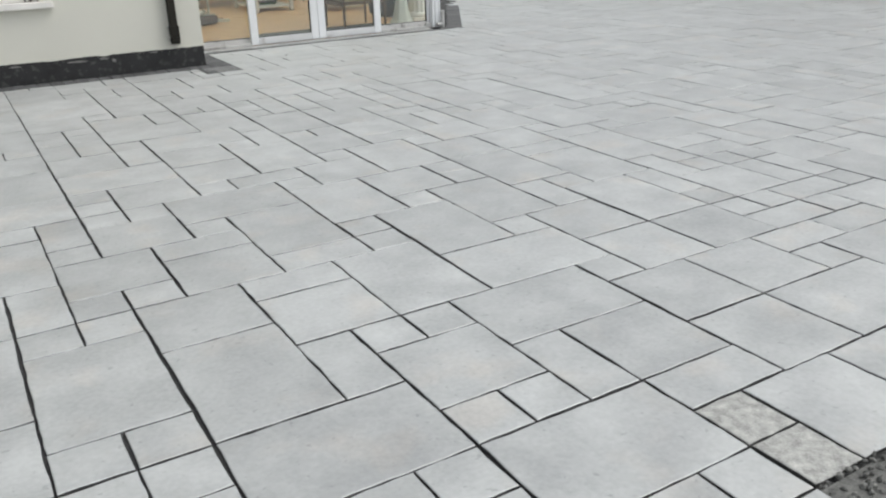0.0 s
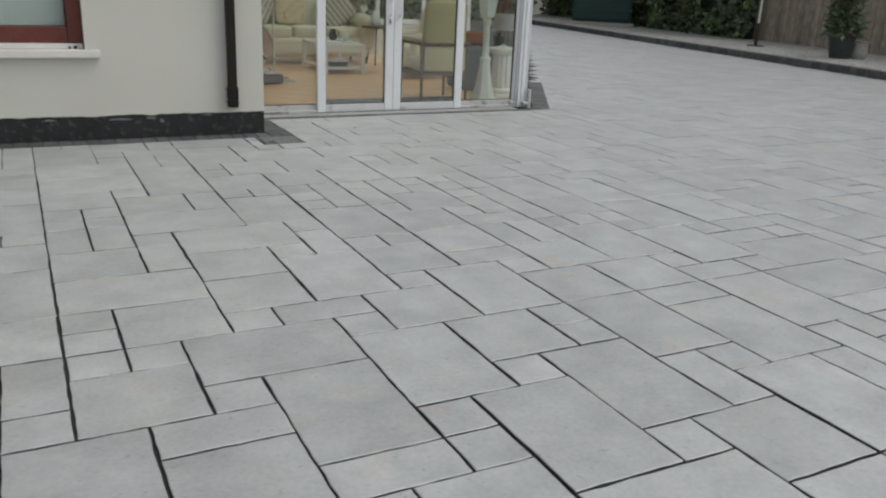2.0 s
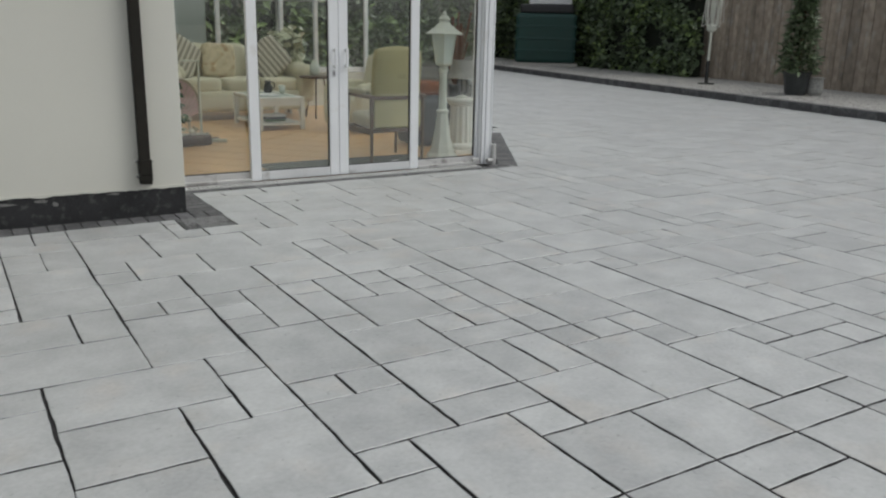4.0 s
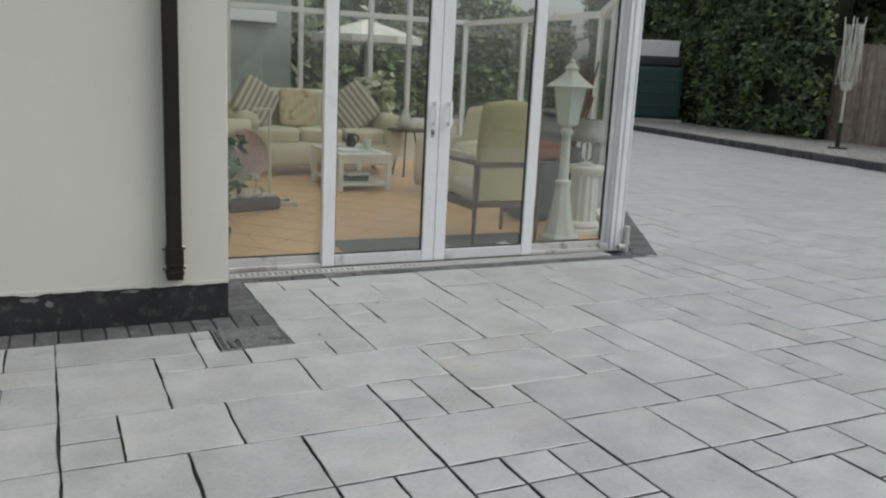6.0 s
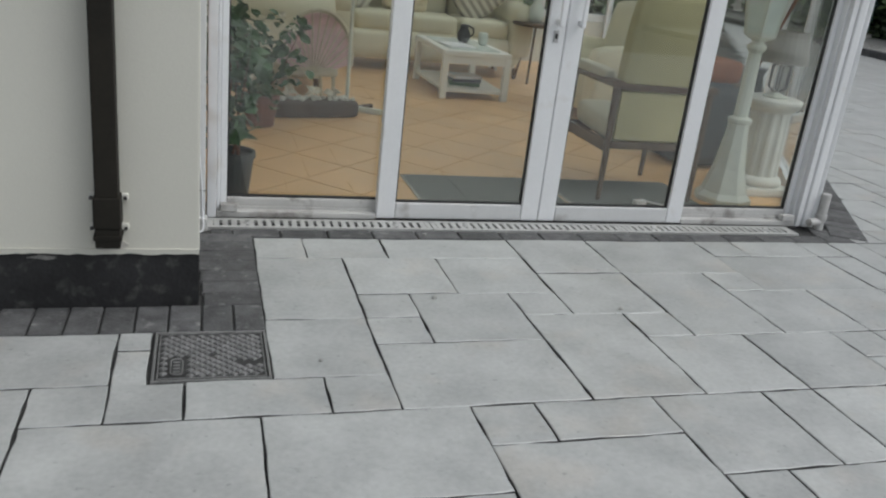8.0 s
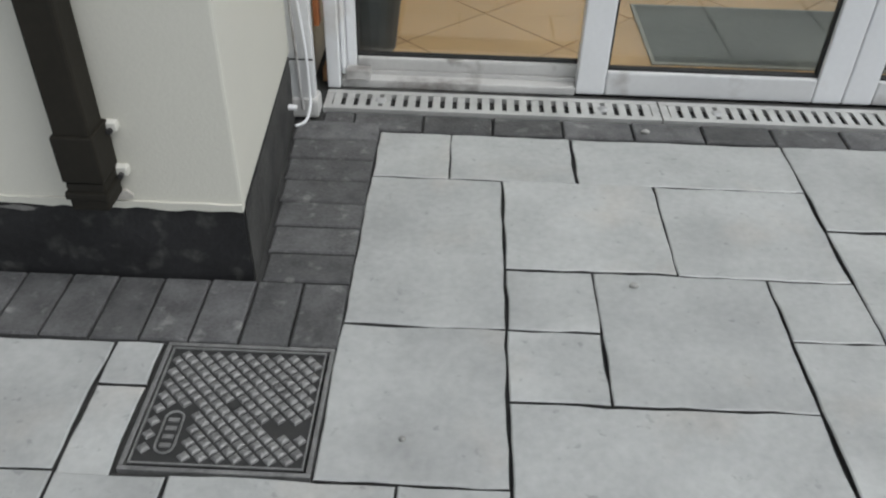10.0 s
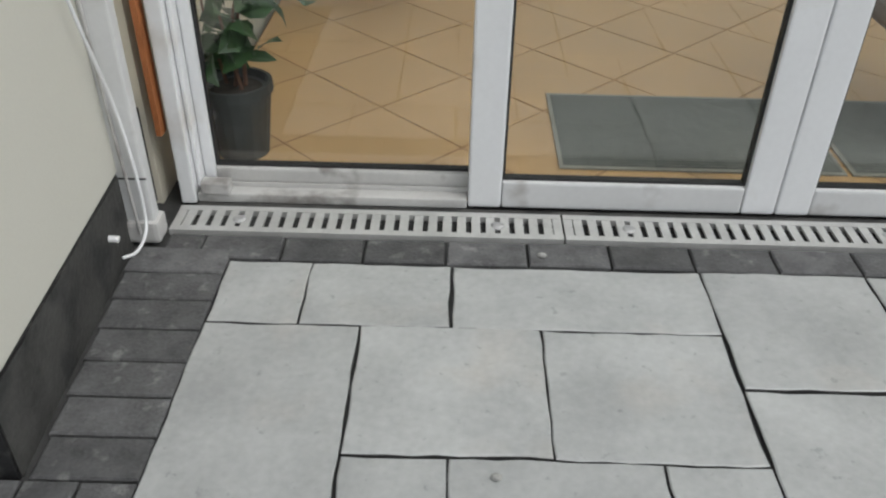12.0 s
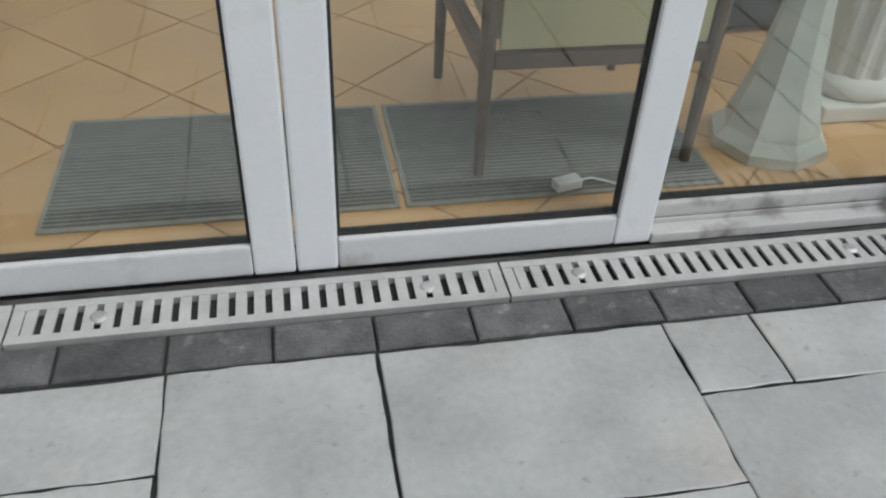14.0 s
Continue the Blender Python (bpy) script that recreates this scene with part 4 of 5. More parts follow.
# ---- outside beyond the conservatory ----
shed = thing("garden_wall", (0, 0, 0), "grey-green rendered garden wall behind the conservatory", "wall")
part("wall", B(-2, 5.6, 19.5, 19.8, -0.04, 2.6), GREY_WALL, shed)
part("coping", B(-2.05, 5.65, 19.45, 19.85, 2.602, 2.66, bevel=0.01), BARE, shed)


part("fascia", B(3.2, 5.29, 19.38, 19.44, 2.08, 2.34, bevel=0.008), WHITE_BOX, shed, "white board along the top")
# black strip in place of the shadow that falls below the board
part("fascia_shadow", B(3.2, 5.29, 19.40, 19.445, 2.03, 2.078), BLACK, shed)

parasol = thing("parasol", (6.55, 17.9, -0.02), "open white garden parasol behind the conservatory", "parasol")
part("pole", rod(bmesh.new(), (0, 0, -0.04), (0, 0, 2.2), 0.022, 0.02, 10), PALE_METAL, parasol)
part("base", lathe([(0.25, -0.045), (0.25, 0.02), (0.05, 0.06)], 20), SLATE, parasol)
bm = bmesh.new()
tip = bm.verts.new((0, 0, 2.20))
rim = [bm.verts.new((1.02 * math.cos(k * math.pi / 4 + 0.2), 1.02 * math.sin(k * math.pi / 4 + 0.2), 1.90)) for k in range(8)]
hem = [bm.verts.new((v.co.x, v.co.y, 1.78)) for v in rim]
for k in range(8):
    bm.faces.new((tip, rim[k], rim[(k + 1) % 8]))
    bm.faces.new((rim[k], hem[k], hem[(k + 1) % 8], rim[(k + 1) % 8]))
part("canopy", bm, PETAL, parasol, "white cloth canopy")
for k in range(8):
    part("rib", rod(bmesh.new(), (0, 0, 2.18), tuple(0.98 * c for c in (1.02 * math.cos(k * math.pi / 4 + 0.2), 1.02 * math.sin(k * math.pi / 4 + 0.2))) + (1.895,), 0.006, 0.006, 5), PALE_METAL, parasol)


def hedge(name, p, q, depth, height, count, label, seed, light=0.25, size=0.13):
    """A clipped but ragged evergreen bank, as a shade-dark core with many leaves."""
    r = random.Random(seed)
    ob = thing(name, (0, 0, 0), label, "hedge")
    p, q = Vector((*p, 0)), Vector((*q, 0))
    run = q - p
    side_way = Vector((-run.y, run.x, 0)).normalized()
    bm = bmesh.new()
    n, rows = 40, 7
    grid = []
    for i in range(n + 1):
        row = []
        for j in range(rows + 1):
            bulge = 0.25 * noise.noise(Vector((i * 0.45 + seed, j * 0.7, 0)))
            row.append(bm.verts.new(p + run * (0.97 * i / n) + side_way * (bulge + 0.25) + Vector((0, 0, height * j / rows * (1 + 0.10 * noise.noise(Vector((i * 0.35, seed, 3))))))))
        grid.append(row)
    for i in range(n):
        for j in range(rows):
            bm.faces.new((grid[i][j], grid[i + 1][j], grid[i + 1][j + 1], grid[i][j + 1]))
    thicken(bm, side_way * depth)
    # solid sheet whose black colour stands in for shade between the leaves
    part("shade_core", bm, CORE, ob)
    dark_spots, light_spots = [], []
    for k in range(count):
        a, z = r.random(), r.random() ** 0.9
        i, j = a * n, z * rows
        b = 0.25 * noise.noise(Vector((i * 0.45 + seed, j * 0.7, 0)))
        clump = noise.noise(Vector((a * run.length * 1.1, z * height * 1.3, seed)))
        if clump < -0.28:
            continue
        s = p + run * a + side_way * (b + 0.25 - abs(r.gauss(0, 0.16)) - 0.25 * max(0, clump)) + Vector((0, 0, z * height * (1 + 0.10 * noise.noise(Vector((i * 0.35, seed, 3)))) + r.uniform(-0.05, 0.12)))
        (light_spots if clump > 0.12 and r.random() < light * 2.4 else dark_spots).append(s)
    tagged(part("dark_leaves", leaves(bmesh.new(), dark_spots, size, r), LEAF_DARK, ob), kind="stuff")
    tagged(part("light_leaves", leaves(bmesh.new(), light_spots, size, r), LEAF_LIGHT, ob), kind="stuff")
    return ob


BED = 3.3     # depth of the gravel bed between kerb and fence
hedge("hedge", (kerb_x(33) + BED + 0.2, 33), (kerb_x(18.0) + BED - 0.1, 18.0), 0.8, 4.7, 19000, "dense dark evergreen hedge behind the gravel bed", 3)
hedge("tall_hedge", (kerb_x(24) + BED + 1.4, 24), (kerb_x(3) + BED + 1.6, 3), 0.8, 4.7, 12000, "tall dark trees behind the wooden fence", 8, 0.1, 0.2)
hedge("back_hedge", (5.8, 20.6), (21.5, 33.5), 0.8, 3.6, 9000, "dark evergreen hedge behind the conservatory", 5, 0.3, 0.2)

# raised gravel bed with a dark kerb
bm = bmesh.new()
vs = [bm.verts.new((kerb_x(y) + dx, y, 0.115)) for y, dx in ((-4, 0.2), (34, 0.2), (34, 6), (-4, 6))]
bm.faces.new(vs)
thicken(bm, (0, 0, -0.16))
bed = tagged(part("gravel_bed", bm, GRAVEL), "raised bed of grey-brown gravel beside the paving", "gravel", kind="structure")
bm = bmesh.new()
rng = random.Random(21)
for k in range(6000):
    y = rng.uniform(6, 30)
    s = rng.uniform(0.010, 0.026)
    c = Vector((kerb_x(y) + 0.24 + rng.random() ** 1.3 * 2.9, y, 0.115 + s * 0.2))
    t = [c + Vector((s * math.cos(a + k), s * math.sin(a + k), 0)) for a in (0, 2.1, 4.2)]
    vs = [bm.verts.new(v) for v in t] + [bm.verts.new(c + Vector((0, 0, s * 0.6)))]
    for i in range(3):
        bm.faces.new((vs[i], vs[(i + 1) % 3], vs[3]))
tagged(part("loose_stones", bm, GRAVEL), "loose grey stones on the gravel bed", "gravel", kind="stuff")
kerb = thing("kerb", (0, 0, 0), "low kerb of dark concrete blocks along the paving", "kerb", kind="structure")
blk = mesh_of(B(0, 0.195, -0.098, 0.098, 0, 0.16, bevel=0.008), "kerb_block", PAVER)
rot = math.atan2(1, 0.198)
for k in range(176):
    y = 1.0 + k * 0.1962
    b = new("kerb_block", blk)
    b.matrix_world = Matrix.Translation((kerb_x(y) + 0.1, y, -0.02)) @ Matrix.Rotation(rot, 4, "Z")
    b.parent = kerb

# wooden fence
fence = thing("fence", (0, 0, 0), "weathered brown closeboard wooden fence", "fence")
board = mesh_of(B(0, 0.145, -0.012, 0.012, 0.10, 2.45, bevel=0.004), "fence_board", FENCE)
rng = random.Random(6)
for k in range(110):
    y = 2.4 + k * 0.152
    b = new("board", board)
    b.matrix_world = Matrix.Translation((kerb_x(y) + BED + 0.55 + (0.014 if k % 2 else 0), y, rng.uniform(-0.03, 0.02))) @ Matrix.Rotation(rot + rng.uniform(-0.01, 0.01), 4, "Z")
    b.parent = fence
for k in range(10):
    y = 2.4 + k * 1.95
    part("post", B(-0.05, 0.05, -0.05, 0.05, 0, 2.35, bevel=0.006, m=pose(kerb_x(y) + BED + 0.66, y, 0)), FENCE, fence)

# rotary airer folded upright
airer = thing("rotary_airer", (16.7, 15.95, 0.115), "folded rotary clothes airer on a pole in the gravel bed", "clothes airer")
part("base", lathe([(0.2, 0), (0.2, 0.02), (0.05, 0.03)], 16), CORE, airer)
part("ground_socket", rod(bmesh.new(), (0, 0, 0), (0, 0, 0.55), 0.045, 0.04, 12), BLACK, airer)
part("pole", rod(bmesh.new(), (0, 0, 0.5), (0, 0, 2.0), 0.03, 0.028, 12), PALE_METAL, airer)
part("hub", lathe([(0.04, 1.22), (0.11, 1.26), (0.12, 1.36), (0.05, 1.42)], 16), PALE_METAL, airer)
for k in range(4):
    a = k * math.pi / 2 + 0.5
    part("arm", rod(bmesh.new(), (0.10 * math.cos(a), 0.10 * math.sin(a), 1.36), (0.20 * math.cos(a), 0.20 * math.sin(a), 2.75), 0.018, 0.014, 8), PALE_METAL, airer)
bm = bmesh.new()
rng = random.Random(9)
for k in range(34):
    a, s = rng.uniform(0, 6.28), rng.uniform(0.12, 0.34)
    zz = rng.uniform(1.5, 2.4)
    tube(bm, [(0.13 * math.cos(a), 0.13 * math.sin(a), 1.40), (s * math.cos(a + 0.3), s * math.sin(a + 0.3), zz * 0.85), (0.18 * math.cos(a + 0.6), 0.18 * math.sin(a + 0.6), 2.6)], 0.007, 4)
part("line", bm, PLASTER, airer, "slack pale washing line")

# clipped conifer in a pot and a grey stone pot
rng = random.Random(14)
con = thing("potted_conifer", (15.85, 12.85, 0.115), "upright dark conifer in a black pot on the gravel", "potted tree")
part("pot", lathe([(0.2, 0), (0.27, 0.42), (0.29, 0.43), (0.29, 0.47), (0.25, 0.47)], 20), POT, con)
part("trunk", rod(bmesh.new(), (0, 0, 0.4), (0, 0, 2.0), 0.05, 0.015), TERRA, con)
spots = []
for k in range(2600):
    zz = rng.random()
    rr = 0.36 * (1 - 0.75 * zz) * rng.uniform(0.55, 1.05) + 0.03
    a = rng.uniform(0, 6.28)
    spots.append(Vector((rr * math.cos(a), rr * math.sin(a), 0.45 + zz * 1.9)))
tagged(part("crown", leaves(bmesh.new(), spots, 0.07, rng, 0.6, 2.2), LEAF_DARK, con), kind="stuff")
urn = thing("stone_pot", (16.15, 12.62, 0.115), "small grey stone pot on the gravel", "pot")
part("pot", lathe([(0.13, 0), (0.17, 0.08), (0.16, 0.32), (0.19, 0.36), (0.15, 0.36)], 16), ROUGH_STONE, urn)

# oil tank with a white box on it
tank = thing("oil_tank", pose(18.55, 25.15, 0.115, 0, 0, -38), "dark green plastic oil tank on the gravel", "oil tank")
part("base", B(-0.8, 1.4, -0.6, 0.6, 0, 0.10), BARE, tank)
part("shell", B(-0.72, 1.32, -0.55, 0.55, 0.102, 1.72, bevel=0.12), TANK, tank, smooth=False)
for z in (0.5, 0.9, 1.3):
    part("rib", B(-0.735, 1.335, -0.565, 0.565, z - 0.04, z + 0.04, bevel=0.02), TANK, tank)
part("lid", B(-0.6, 1.2, -0.4, 0.4, 1.722, 2.02, bevel=0.08), BLACK, tank, "dark tank lid")
wb = thing("white_box", pose(18.55, 25.15, 2.137, 0, 0, -38), "white plastic box resting on the oil tank", "box")
part("body", B(-0.3, 1.12, -0.35, 0.35, 0, 0.5, bevel=0.03), WHITE_BOX, wb)

# ---- drain channel, manhole ----
drain = thing("drain_channel", (0, 0, 0), "galvanised slotted drain grating below the patio doors", "drain", kind="structure")
part("channel", B(2.12, 5.2, 8.462, 8.597, -0.10, -0.055), BLACK, drain)
SLAT = mesh_of(B(-0.0115, 0.0115, -0.037, 0.037, -0.003, 0.0035, bevel=0.001), "slat", GALV)
for gx0, gx1 in ((2.122, 3.122), (3.127, 4.127), (4.132, 5.132)):
    bm = bmesh.new()
    y0, y1 = 8.474, 8.590
    box(bm, gx0, gx1, y0, y0 + 0.021, -0.03, 0.004)
    box(bm, gx0, gx1, y1 - 0.021, y1, -0.03, 0.004)
    n = 27
    g = part("grating", bm, GALV, drain)
    for k in range(n + 1):
        c = gx0 + (gx1 - gx0) * k / n
        slat = new("slat", SLAT)
        slat.location, slat.parent = (min(max(c, gx0 + 0.0115), gx1 - 0.0115), (y0 + y1) / 2, 0), g
    for f in (0.16, 0.82):
        c = gx0 + (gx1 - gx0) * round(f * 27 + 0.5) / 27 - 0.5 / 27 * (gx1 - gx0)
        part("bolt", lathe([(0.019, 0.0), (0.019, 0.005), (0.012, 0.009), (0.002, 0.010)], 12, at=(c, (y0 + y1) / 2, -0.002)), BOLT, g)

cover = thing("manhole_cover", (2.13, 7.335, 0), "dark cast iron inspection cover with chequered tread", "manhole cover")
for x0, x1, y0, y1 in ((-0.168, 0.168, -0.155, -0.146), (-0.168, 0.168, 0.146, 0.155), (-0.168, -0.159, -0.1455, 0.1455), (0.159, 0.168, -0.1455, 0.1455)):
    part("rim", B(x0, x1, y0, y1, -0.03, 0.001, bevel=0.002), IRON, cover, "raised iron rim")
part("lid", B(-0.154, 0.154, -0.141, 0.141, -0.02, -0.003, bevel=0.002), BLACK, cover)
for x0, x1, y0, y1 in ((-0.154, 0.154, -0.141, -0.137), (-0.154, 0.154, 0.137, 0.141), (-0.154, -0.150, -0.1365, 0.1365), (0.150, 0.154, -0.1365, 0.1365)):
    part("lid_edge", B(x0, x1, y0, y1, -0.003, 0.0015, bevel=0.001), IRON, cover)
bm = bmesh.new()
for a in range(-11, 12):
    for b in range(-11, 12):
        x, y = (a + b) * 0.0152, (a - b) * 0.0152
        if abs(x) > 0.142 or abs(y) > 0.129 or (-0.128 < x < -0.072 and -0.125 < y < -0.015) or (abs(x) < 0.014 and abs(y) < 0.012) or (x > 0.075 and -0.075 < y < -0.035):
            continue
        rings = [[bm.verts.new((x + dx * w, y + dy * w, z)) for dx, dy in ((1, 0), (0, 1), (-1, 0), (0, -1))] for w, z in ((0.0128, -0.003), (0.0112, 0.0008), (0.0062, 0.0030))]
        for lo_, hi_ in zip(rings, rings[1:]):
            for k in range(4):
                bm.faces.new((lo_[k], lo_[(k + 1) % 4], hi_[(k + 1) % 4], hi_[k]))
        bm.faces.new(rings[-1])
tagged(part("tread", bm, IRON, cover), kind="stuff")
bm = bmesh.new()
for k in range(24):
    a, a2 = 6.2832 * k / 24, 6.2832 * (k + 1) / 24
    ends = [(-0.1 + 0.017 * math.cos(t), -0.07 + 0.017 * math.sin(t) + (0.03 if math.sin(t) > 0 else -0.03), 0.0) for t in (a, a2)]
    rod(bm, *ends, 0.0025, 0.0025, 6)
part("plate_ring", bm, IRON, cover)
for k in range(4):
    part("letter_bar", B(-0.110, -0.090, -0.104 + k * 0.019, -0.095 + k * 0.019, -0.0035, 0.001, bevel=0.001), IRON, cover)
part("lifting_hole", lathe([(0.008, -0.004), (0.008, -0.002), (0.005, -0.002)], 12), BLACK, cover)

# ---- border of charcoal pavers ----
border = thing("paving_border", (0, 0, 0), "border of charcoal block pavers along the house and doors", "paving", kind="structure")
rng = random.Random(5)


def paver_mesh(w, d):
    bm = bmesh.new()
    c, z0 = 0.004, -0.05
    rings = [[bm.verts.new((sx * (w / 2 - k), sy * (d / 2 - k), z)) for sx, sy in ((-1, -1), (1, -1), (1, 1), (-1, 1))] for k, z in ((0, z0), (0, -c), (c, 0))]
    for lo_, hi_ in zip(rings, rings[1:]):
        for k in range(4):
            bm.faces.new((lo_[k], lo_[(k + 1) % 4], hi_[(k + 1) % 4], hi_[k]))
    bm.faces.new(rings[-1])
    return mesh_of(bm, "paver", PAVER)


PAVERS = {}


def lay_paver(x, y, w, d, turn=0.0, lift=0.0):
    key = (round(w, 3), round(d, 3))
    if key not in PAVERS:
        PAVERS[key] = paver_mesh(*key)
    ob = new("paver", PAVERS[key])
    ob.matrix_world = pose(x, y, lift + rng.uniform(-0.0015, 0.0015), rng.uniform(-0.3, 0.3), rng.uniform(-0.3, 0.3), turn + rng.uniform(-0.4, 0.4))
    ob.parent = border


for k in range(80):
    lay_paver(2.252 - k * 0.1022, 7.592, 0.0962, 0.192)
for k in range(7):
    lay_paver(2.203 - k * 0.0035, 7.743 + k * 0.1015, 0.194 + k * 0.007, 0.0955)
lay_paver(2.176, 8.414, 0.085, 0.097)
for k in range(16):
    lay_paver(2.321 + k * 0.2015, 8.414, 0.1945, 0.096)
# wedge of pavers along the angled side
side_dir = Vector((F2[0] - F1[0], F2[1] - F1[1], 0)).normalized()
side_nor = Vector((side_dir.y, -side_dir.x, 0))
ang = math.degrees(math.atan2(side_dir.y, side_dir.x))
for k in range(26):
    c = Vector((5.335, 8.46, 0)) + side_dir * (0.05 + k * 0.1015) + side_nor * 0.085
    lay_paver(c.x, c.y, 0.0975, 0.19, ang, 0.005)
bm = bmesh.new()
bm.faces.new([bm.verts.new(v) for v in ((5.36, 8.368, -0.003), (5.47, 8.40, -0.003), (5.40, 8.56, -0.003), (5.28, 8.60, -0.003), (5.24, 8.47, -0.003))])
thicken(bm, (0, 0, -0.03))
part("cut_paver", bm, PAVER, border)

# ---- flags: squares and oblongs on one module ----
LAYING_PLAN = """
............abbcccddeeea......
............ccddeeddeeebbb....
............ccddeeffggabbb....
............ccaccdffggccqqpp..
.......ccca.ddbccbbcggccqqpp..
.......cccf.ddaaabbddbbdiij...
.......eebfeecaaabbddbb.iij...
.......eegggbbbcffeeacc.ii....
.......eegggbbbdddeeaccwwn....
........aacccdedddbffccwwn.mm.
........aacccveacccffggekk.mm.
.....cceeddzzhhhcccddgg.kk.mm.
.....cceeddzzhhheeaabbb.kk....
....qq....c.....eeaabbb.......
....qq.dd.c.....uucddxx.......
....rrrddfc.....uuyytxx.......
....rrrddee.....uuyy..........
....mcccbeebb.b.aayy..........
..ppncccdeebb...aabb..........
..ppnddadcdaa..b..bb..........
..aaaddbbeeaa..ddebb..........
..aaaeebbeeggeeddff...........
..effeebbcffdeeddff...........
...ffdffaaffbbccaff...........
...ecccbaaffbbcc..............
..ddccchhbbceeaa..............
..ddexxhhbbdeess..............
.nnyyxxhheiieess..............
.nnzzxxjppiikass..............
..czzwwnppiikttp..............
..bbccddppqrrttp..............
eebbeeddbbbrrtt...............
eeddeeddbbbuuvv...............
eeddfabeeeduuvv...............
.addfggeeeaaqq................
.b...ggcddaaqq................
.....bacddbb..................
.....fffeebb..................
.....fffg.....................
........a.....................
"""
PLAN_LEFT, PLAN_TOP = -14, 1
pieces, taken = [], set()
plan = LAYING_PLAN.strip().split("\n")
for r, line in enumerate(plan):
    for c, mark in enumerate(line):
        if mark == "." or (c, r) in taken:
            continue
        w = h = 1
        while w < 3 and c + w < len(line) and line[c + w] == mark and (c + w, r) not in taken:
            w += 1
        while h < 3 and r + h < len(plan) and plan[r + h][c:c + w] == mark * w:
            h += 1
        taken.update((c + a, r + b) for a in range(w) for b in range(h))
        pieces.append((PLAN_LEFT + c, PLAN_TOP - r - h, w, h))
filled = {(i + a, j + b) for i, j, w, h in pieces for a in range(w) for b in range(h)}
rng = random.Random(2)
SIZES = [(3, 2), (2, 3), (2, 2), (2, 2), (3, 3), (2, 1), (1, 2), (1, 1), (1, 1), (3, 2), (2, 3)]


def open_ground(i, j):
    x, y = GX + U * (i + 0.5), GY + U * (j + 0.5)
    if x > kerb_x(y) + 0.05 or (x > 1.43 and y < 0.47):
        return False
    if 1.96 < x < 2.3 and 7.175 < y < 7.5:
        return False
    if x < 2.3:
        return y < 7.55
    if x < 5.36:
        return y < 8.36
    return side_nor.dot(Vector((x - 5.335, y - 8.46, 0))) > 0.08


for j in range(-58, 118):
    for i in range(-46, 76):
        if (i, j) in filled or not open_ground(i, j):
            continue
        for w, h in rng.sample(SIZES, len(SIZES)) + [(1, 1)]:
            cells = [(i + a, j + b) for a in range(w) for b in range(h)]
            if all(c not in filled and open_ground(*c) for c in cells):
                filled.update(cells)
                pieces.append((i, j, w, h))
                break


def flag_form(w, d, seed, n=3):
    """One flag with a slightly riven, chamfered edge: vertices and faces about its centre."""
    r = random.Random(seed)
    outline = []
    for (ax, ay), (bx, by) in zip(((-1, -1), (1, -1), (1, 1), (-1, 1)), ((1, -1), (1, 1), (-1, 1), (-1, -1))):
        cuts = max(2, round((w if ay == by else d) / 0.045)) if n > 3 else n
        drift = 0.0
        for k in range(cuts):
            t = k / cuts
            drift = 0.4 * drift + r.uniform(-0.0034, 0.0022)
            wob = 0.0 if k == 0 else drift
            outline.append(((ax + (bx - ax) * t) * w / 2 + wob * (1 if ax == bx else 0), (ay + (by - ay) * t) * d / 2 + wob * (1 if ay == by else 0)))
    rings = []
    for inset, z in ((0.0, -0.035), (0.0, -0.0025), (0.003, 0.0)):
        rings.append([(x * (1 - 2 * inset / w), y * (1 - 2 * inset / d), z) for x, y in outline])
    m = len(outline)
    verts = rings[0] + rings[1] + rings[2]
    faces = [(s * m + k, s * m + (k + 1) % m, (s + 1) * m + (k + 1) % m, (s + 1) * m + k) for s in (0, 1) for k in range(m)]
    faces.append(tuple(range(2 * m, 3 * m)))
    return verts, faces


def dirty_sides(faces):
    """The buried sides of a flag are caked with joint sand."""
    m = (len(faces) - 1) // 2
    return [1] * m + [0] * (m + 1)


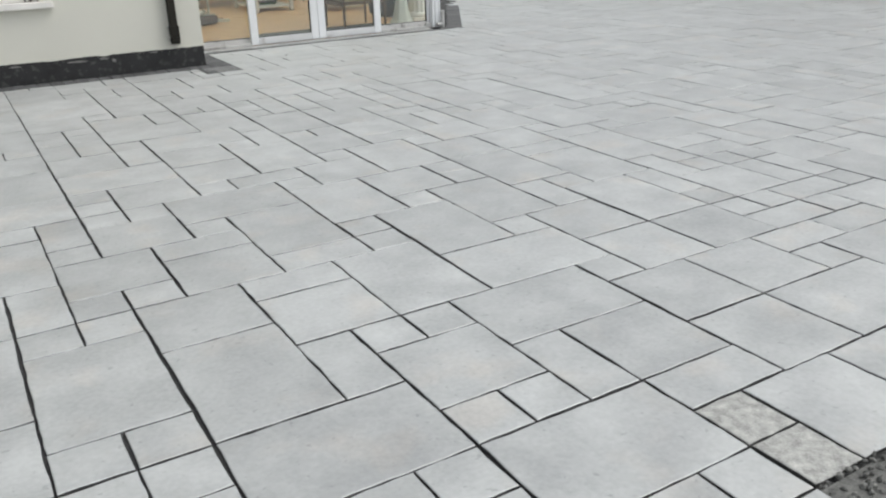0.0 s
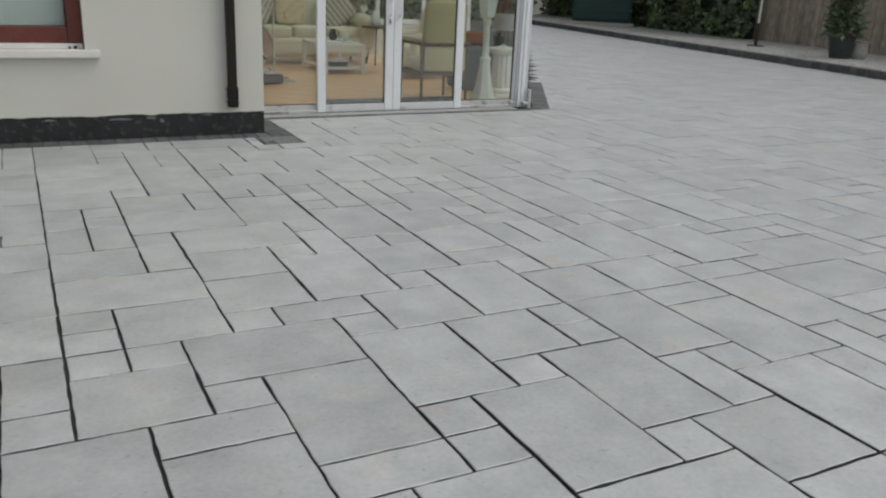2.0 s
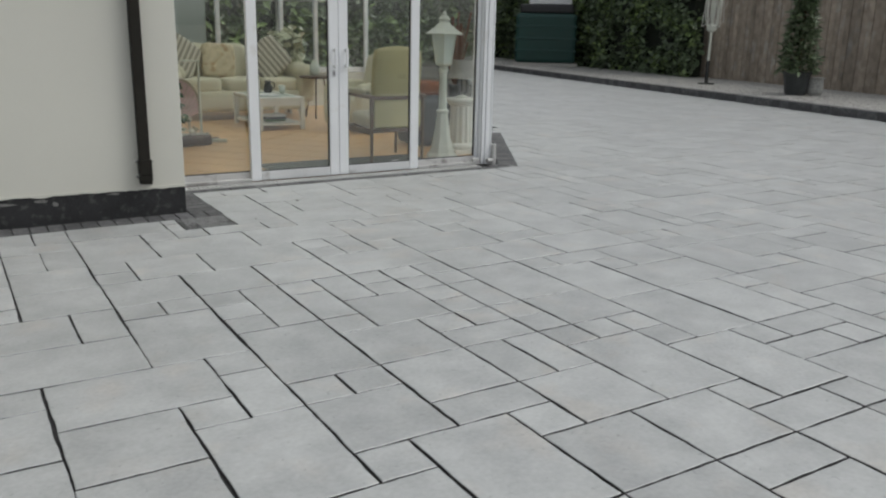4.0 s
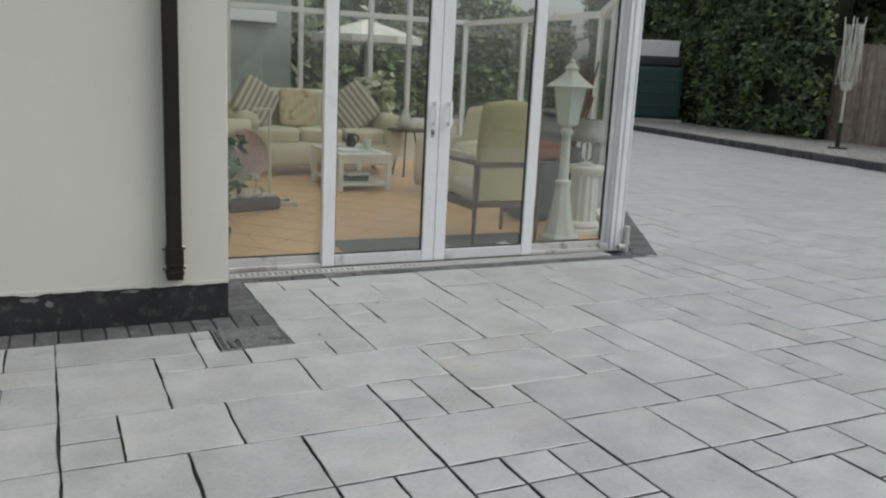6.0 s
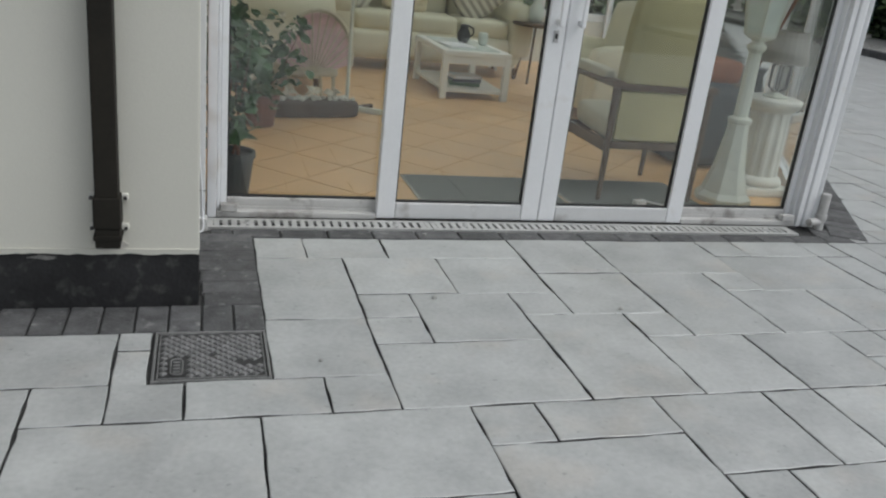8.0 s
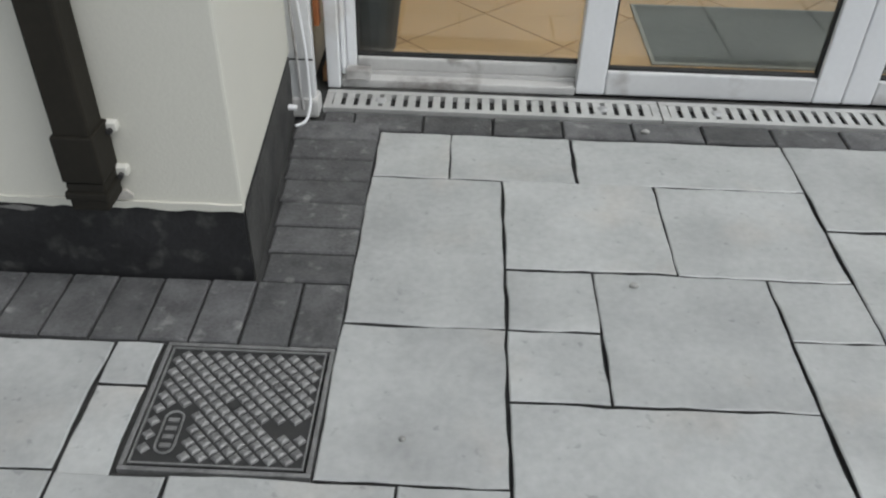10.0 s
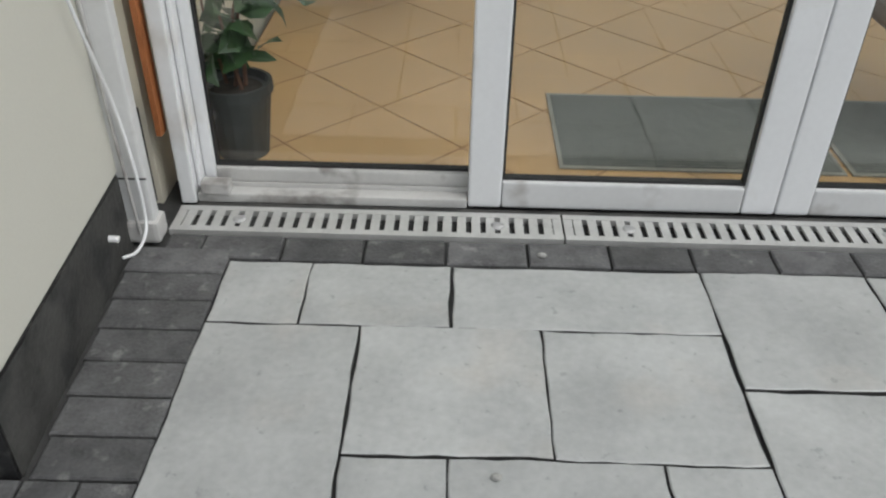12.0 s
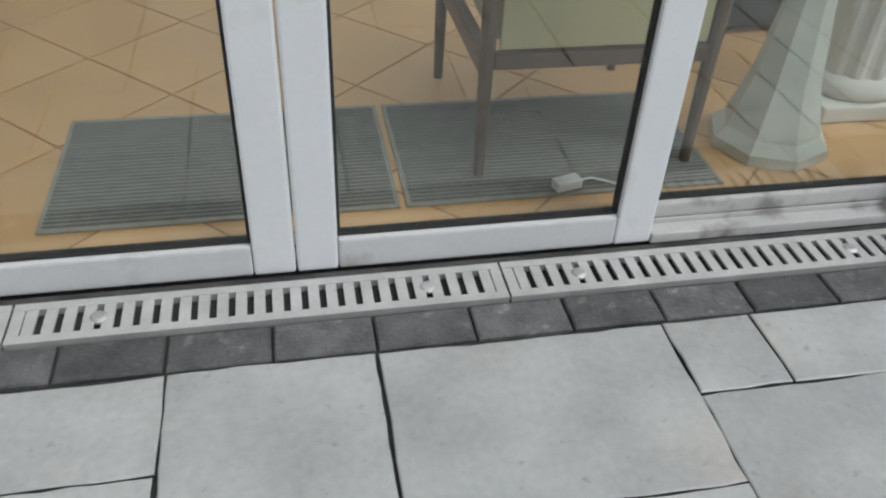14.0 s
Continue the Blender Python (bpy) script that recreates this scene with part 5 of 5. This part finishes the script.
paving = thing("paving", (0, 0, 0), "pale grey sandstone flags in a random pattern", "paving", kind="structure")
FLAGS, far_v, far_f, far_dirt, near, extra = {}, [], [], [], 0, []
for i, j, w, h in pieces + [(0, 0, 0, 0)]:
    x0, x1, y0, y1 = GX + U * i, GX + U * (i + w), GY + U * j, GY + U * (j + h)
    if -5 < i < 8 and j == 0:
        y0 = 8.128
        if i == -2:
            x1 = 2.507
        if i == -1:
            x0 = 2.507
    if -5 < i < 8 and j + h == 0:
        y1 = 8.128
    if x1 > 2.35 and x0 < 5.3 and y1 > 7.5:
        x0, y1 = max(x0, 2.302), min(y1, 8.360)
    elif x1 < 2.5:
        y1 = min(y1, 7.488)
    if w == 0:
        x0, x1, y0, y1 = extra[0]
    # cut round the inspection cover
    if w and x1 > 1.965 and x0 < 2.295 and y1 > 7.18 and y0 < 7.48:
        if y0 < 7.1 and x0 > 1.9:
            y1 = min(y1, 7.172)
        elif x0 < 1.9 and y0 < 7.1:
            extra.append((x0, x1, y0, 7.172))
            x1, y0 = 1.955, 7.1625
        elif x0 < 1.9:
            x1 = 1.955
    gap_w = 0.0062 if y0 > 6.3 and x0 < 5.0 else 0.0092      # the joints open out away from the doors
    wd, dp = round(x1 - x0 - gap_w, 3), round(y1 - y0 - gap_w, 3)
    if wd < 0.03 or dp < 0.03:
        continue
    cx, cy = (x0 + x1) / 2, (y0 + y1) / 2
    lift = rng.uniform(-0.001, 0.0015)
    rough_one = (i, j) in ((-6, -38), (-6, -39))
    if (-1.1 < cx < 4.9 and 0.45 < cy < 8.4 and near < 300) or rough_one:
        key = (wd, dp, rough_one)
        if key not in FLAGS:
            vsx, fsx = flag_form(wd, dp, len(FLAGS), 9)
            me = bpy.data.meshes.new("flag")
            me.from_pydata(vsx, [], fsx)
            me.materials.append(ROUGH_STONE if rough_one else STONE)
            me.materials.append(JOINT)
            me.polygons.foreach_set("material_index", dirty_sides(fsx))
            FLAGS[key] = me
        ob = new("flag", FLAGS[key])
        ob.matrix_world = pose(cx + rng.uniform(-0.002, 0.002), cy + rng.uniform(-0.001, 0.001), lift, rng.uniform(-0.12, 0.12), rng.uniform(-0.12, 0.12), rng.uniform(-0.25, 0.25) + (180 if rng.random() < 0.5 else 0))
        ob.parent = paving
        near += 1
    else:
        vsx, fsx = flag_form(wd, dp, i * 31 + j)
        n0 = len(far_v)
        tx, ty = rng.uniform(-0.0025, 0.0025), rng.uniform(-0.0025, 0.0025)
        far_v.extend((cx + a, cy + b, c + lift + a * tx + b * ty) for a, b, c in vsx)
        far_f.extend(tuple(n0 + k for k in f) for f in fsx)
        far_dirt.extend(dirty_sides(fsx))
me = bpy.data.meshes.new("outlying_flags")
me.from_pydata(far_v, [], far_f)
me.materials.append(STONE)
me.materials.append(JOINT)
me.polygons.foreach_set("material_index", far_dirt)
far_flags = new("outlying_flags", me)
far_flags.parent = paving
tagged(far_flags, kind="stuff")

# loose dark gravel at the open edge of the paving
tagged(part("gravel_strip", B(1.43, 12.0, -5.9, 0.462, -0.03, -0.001), GRAVEL_DARK), "bed of dark gravel at the edge of the paving", "gravel", kind="structure")
bm = bmesh.new()
rng = random.Random(17)
for k in range(1900):
    s = rng.uniform(0.005, 0.014)
    c = Vector((rng.uniform(1.43, 2.6), rng.uniform(-0.4, 0.475), rng.uniform(-0.004, 0.008)))
    bmesh.ops.create_icosphere(bm, subdivisions=1, radius=s, matrix=Matrix.Translation(c) @ Euler((rng.random() * 6, rng.random() * 6, 0)).to_matrix().to_4x4() @ Matrix.Diagonal((1, rng.uniform(0.6, 1), rng.uniform(0.5, 0.9), 1)))
tagged(part("gravel", bm, GRAVEL_DARK), "loose dark gravel at the edge of the paving", "gravel", kind="stuff")

# small loose stones lying on the flags and grit by the drain
rng = random.Random(33)
for x, y, s in ((2.93, 7.72, 0.009), (3.64, 7.60, 0.008), (3.06, 8.40, 0.010), (2.45, 7.27, 0.006)):
    bm = bmesh.new()
    bmesh.ops.create_icosphere(bm, subdivisions=2, radius=s, matrix=Matrix.Diagonal((1.2, 0.9, 0.7, 1)))
    tagged(part("pebble", bm, ROUGH_STONE), "tiny grey pebble lying on a flag", "pebble").location = (x, y, s * 0.6)
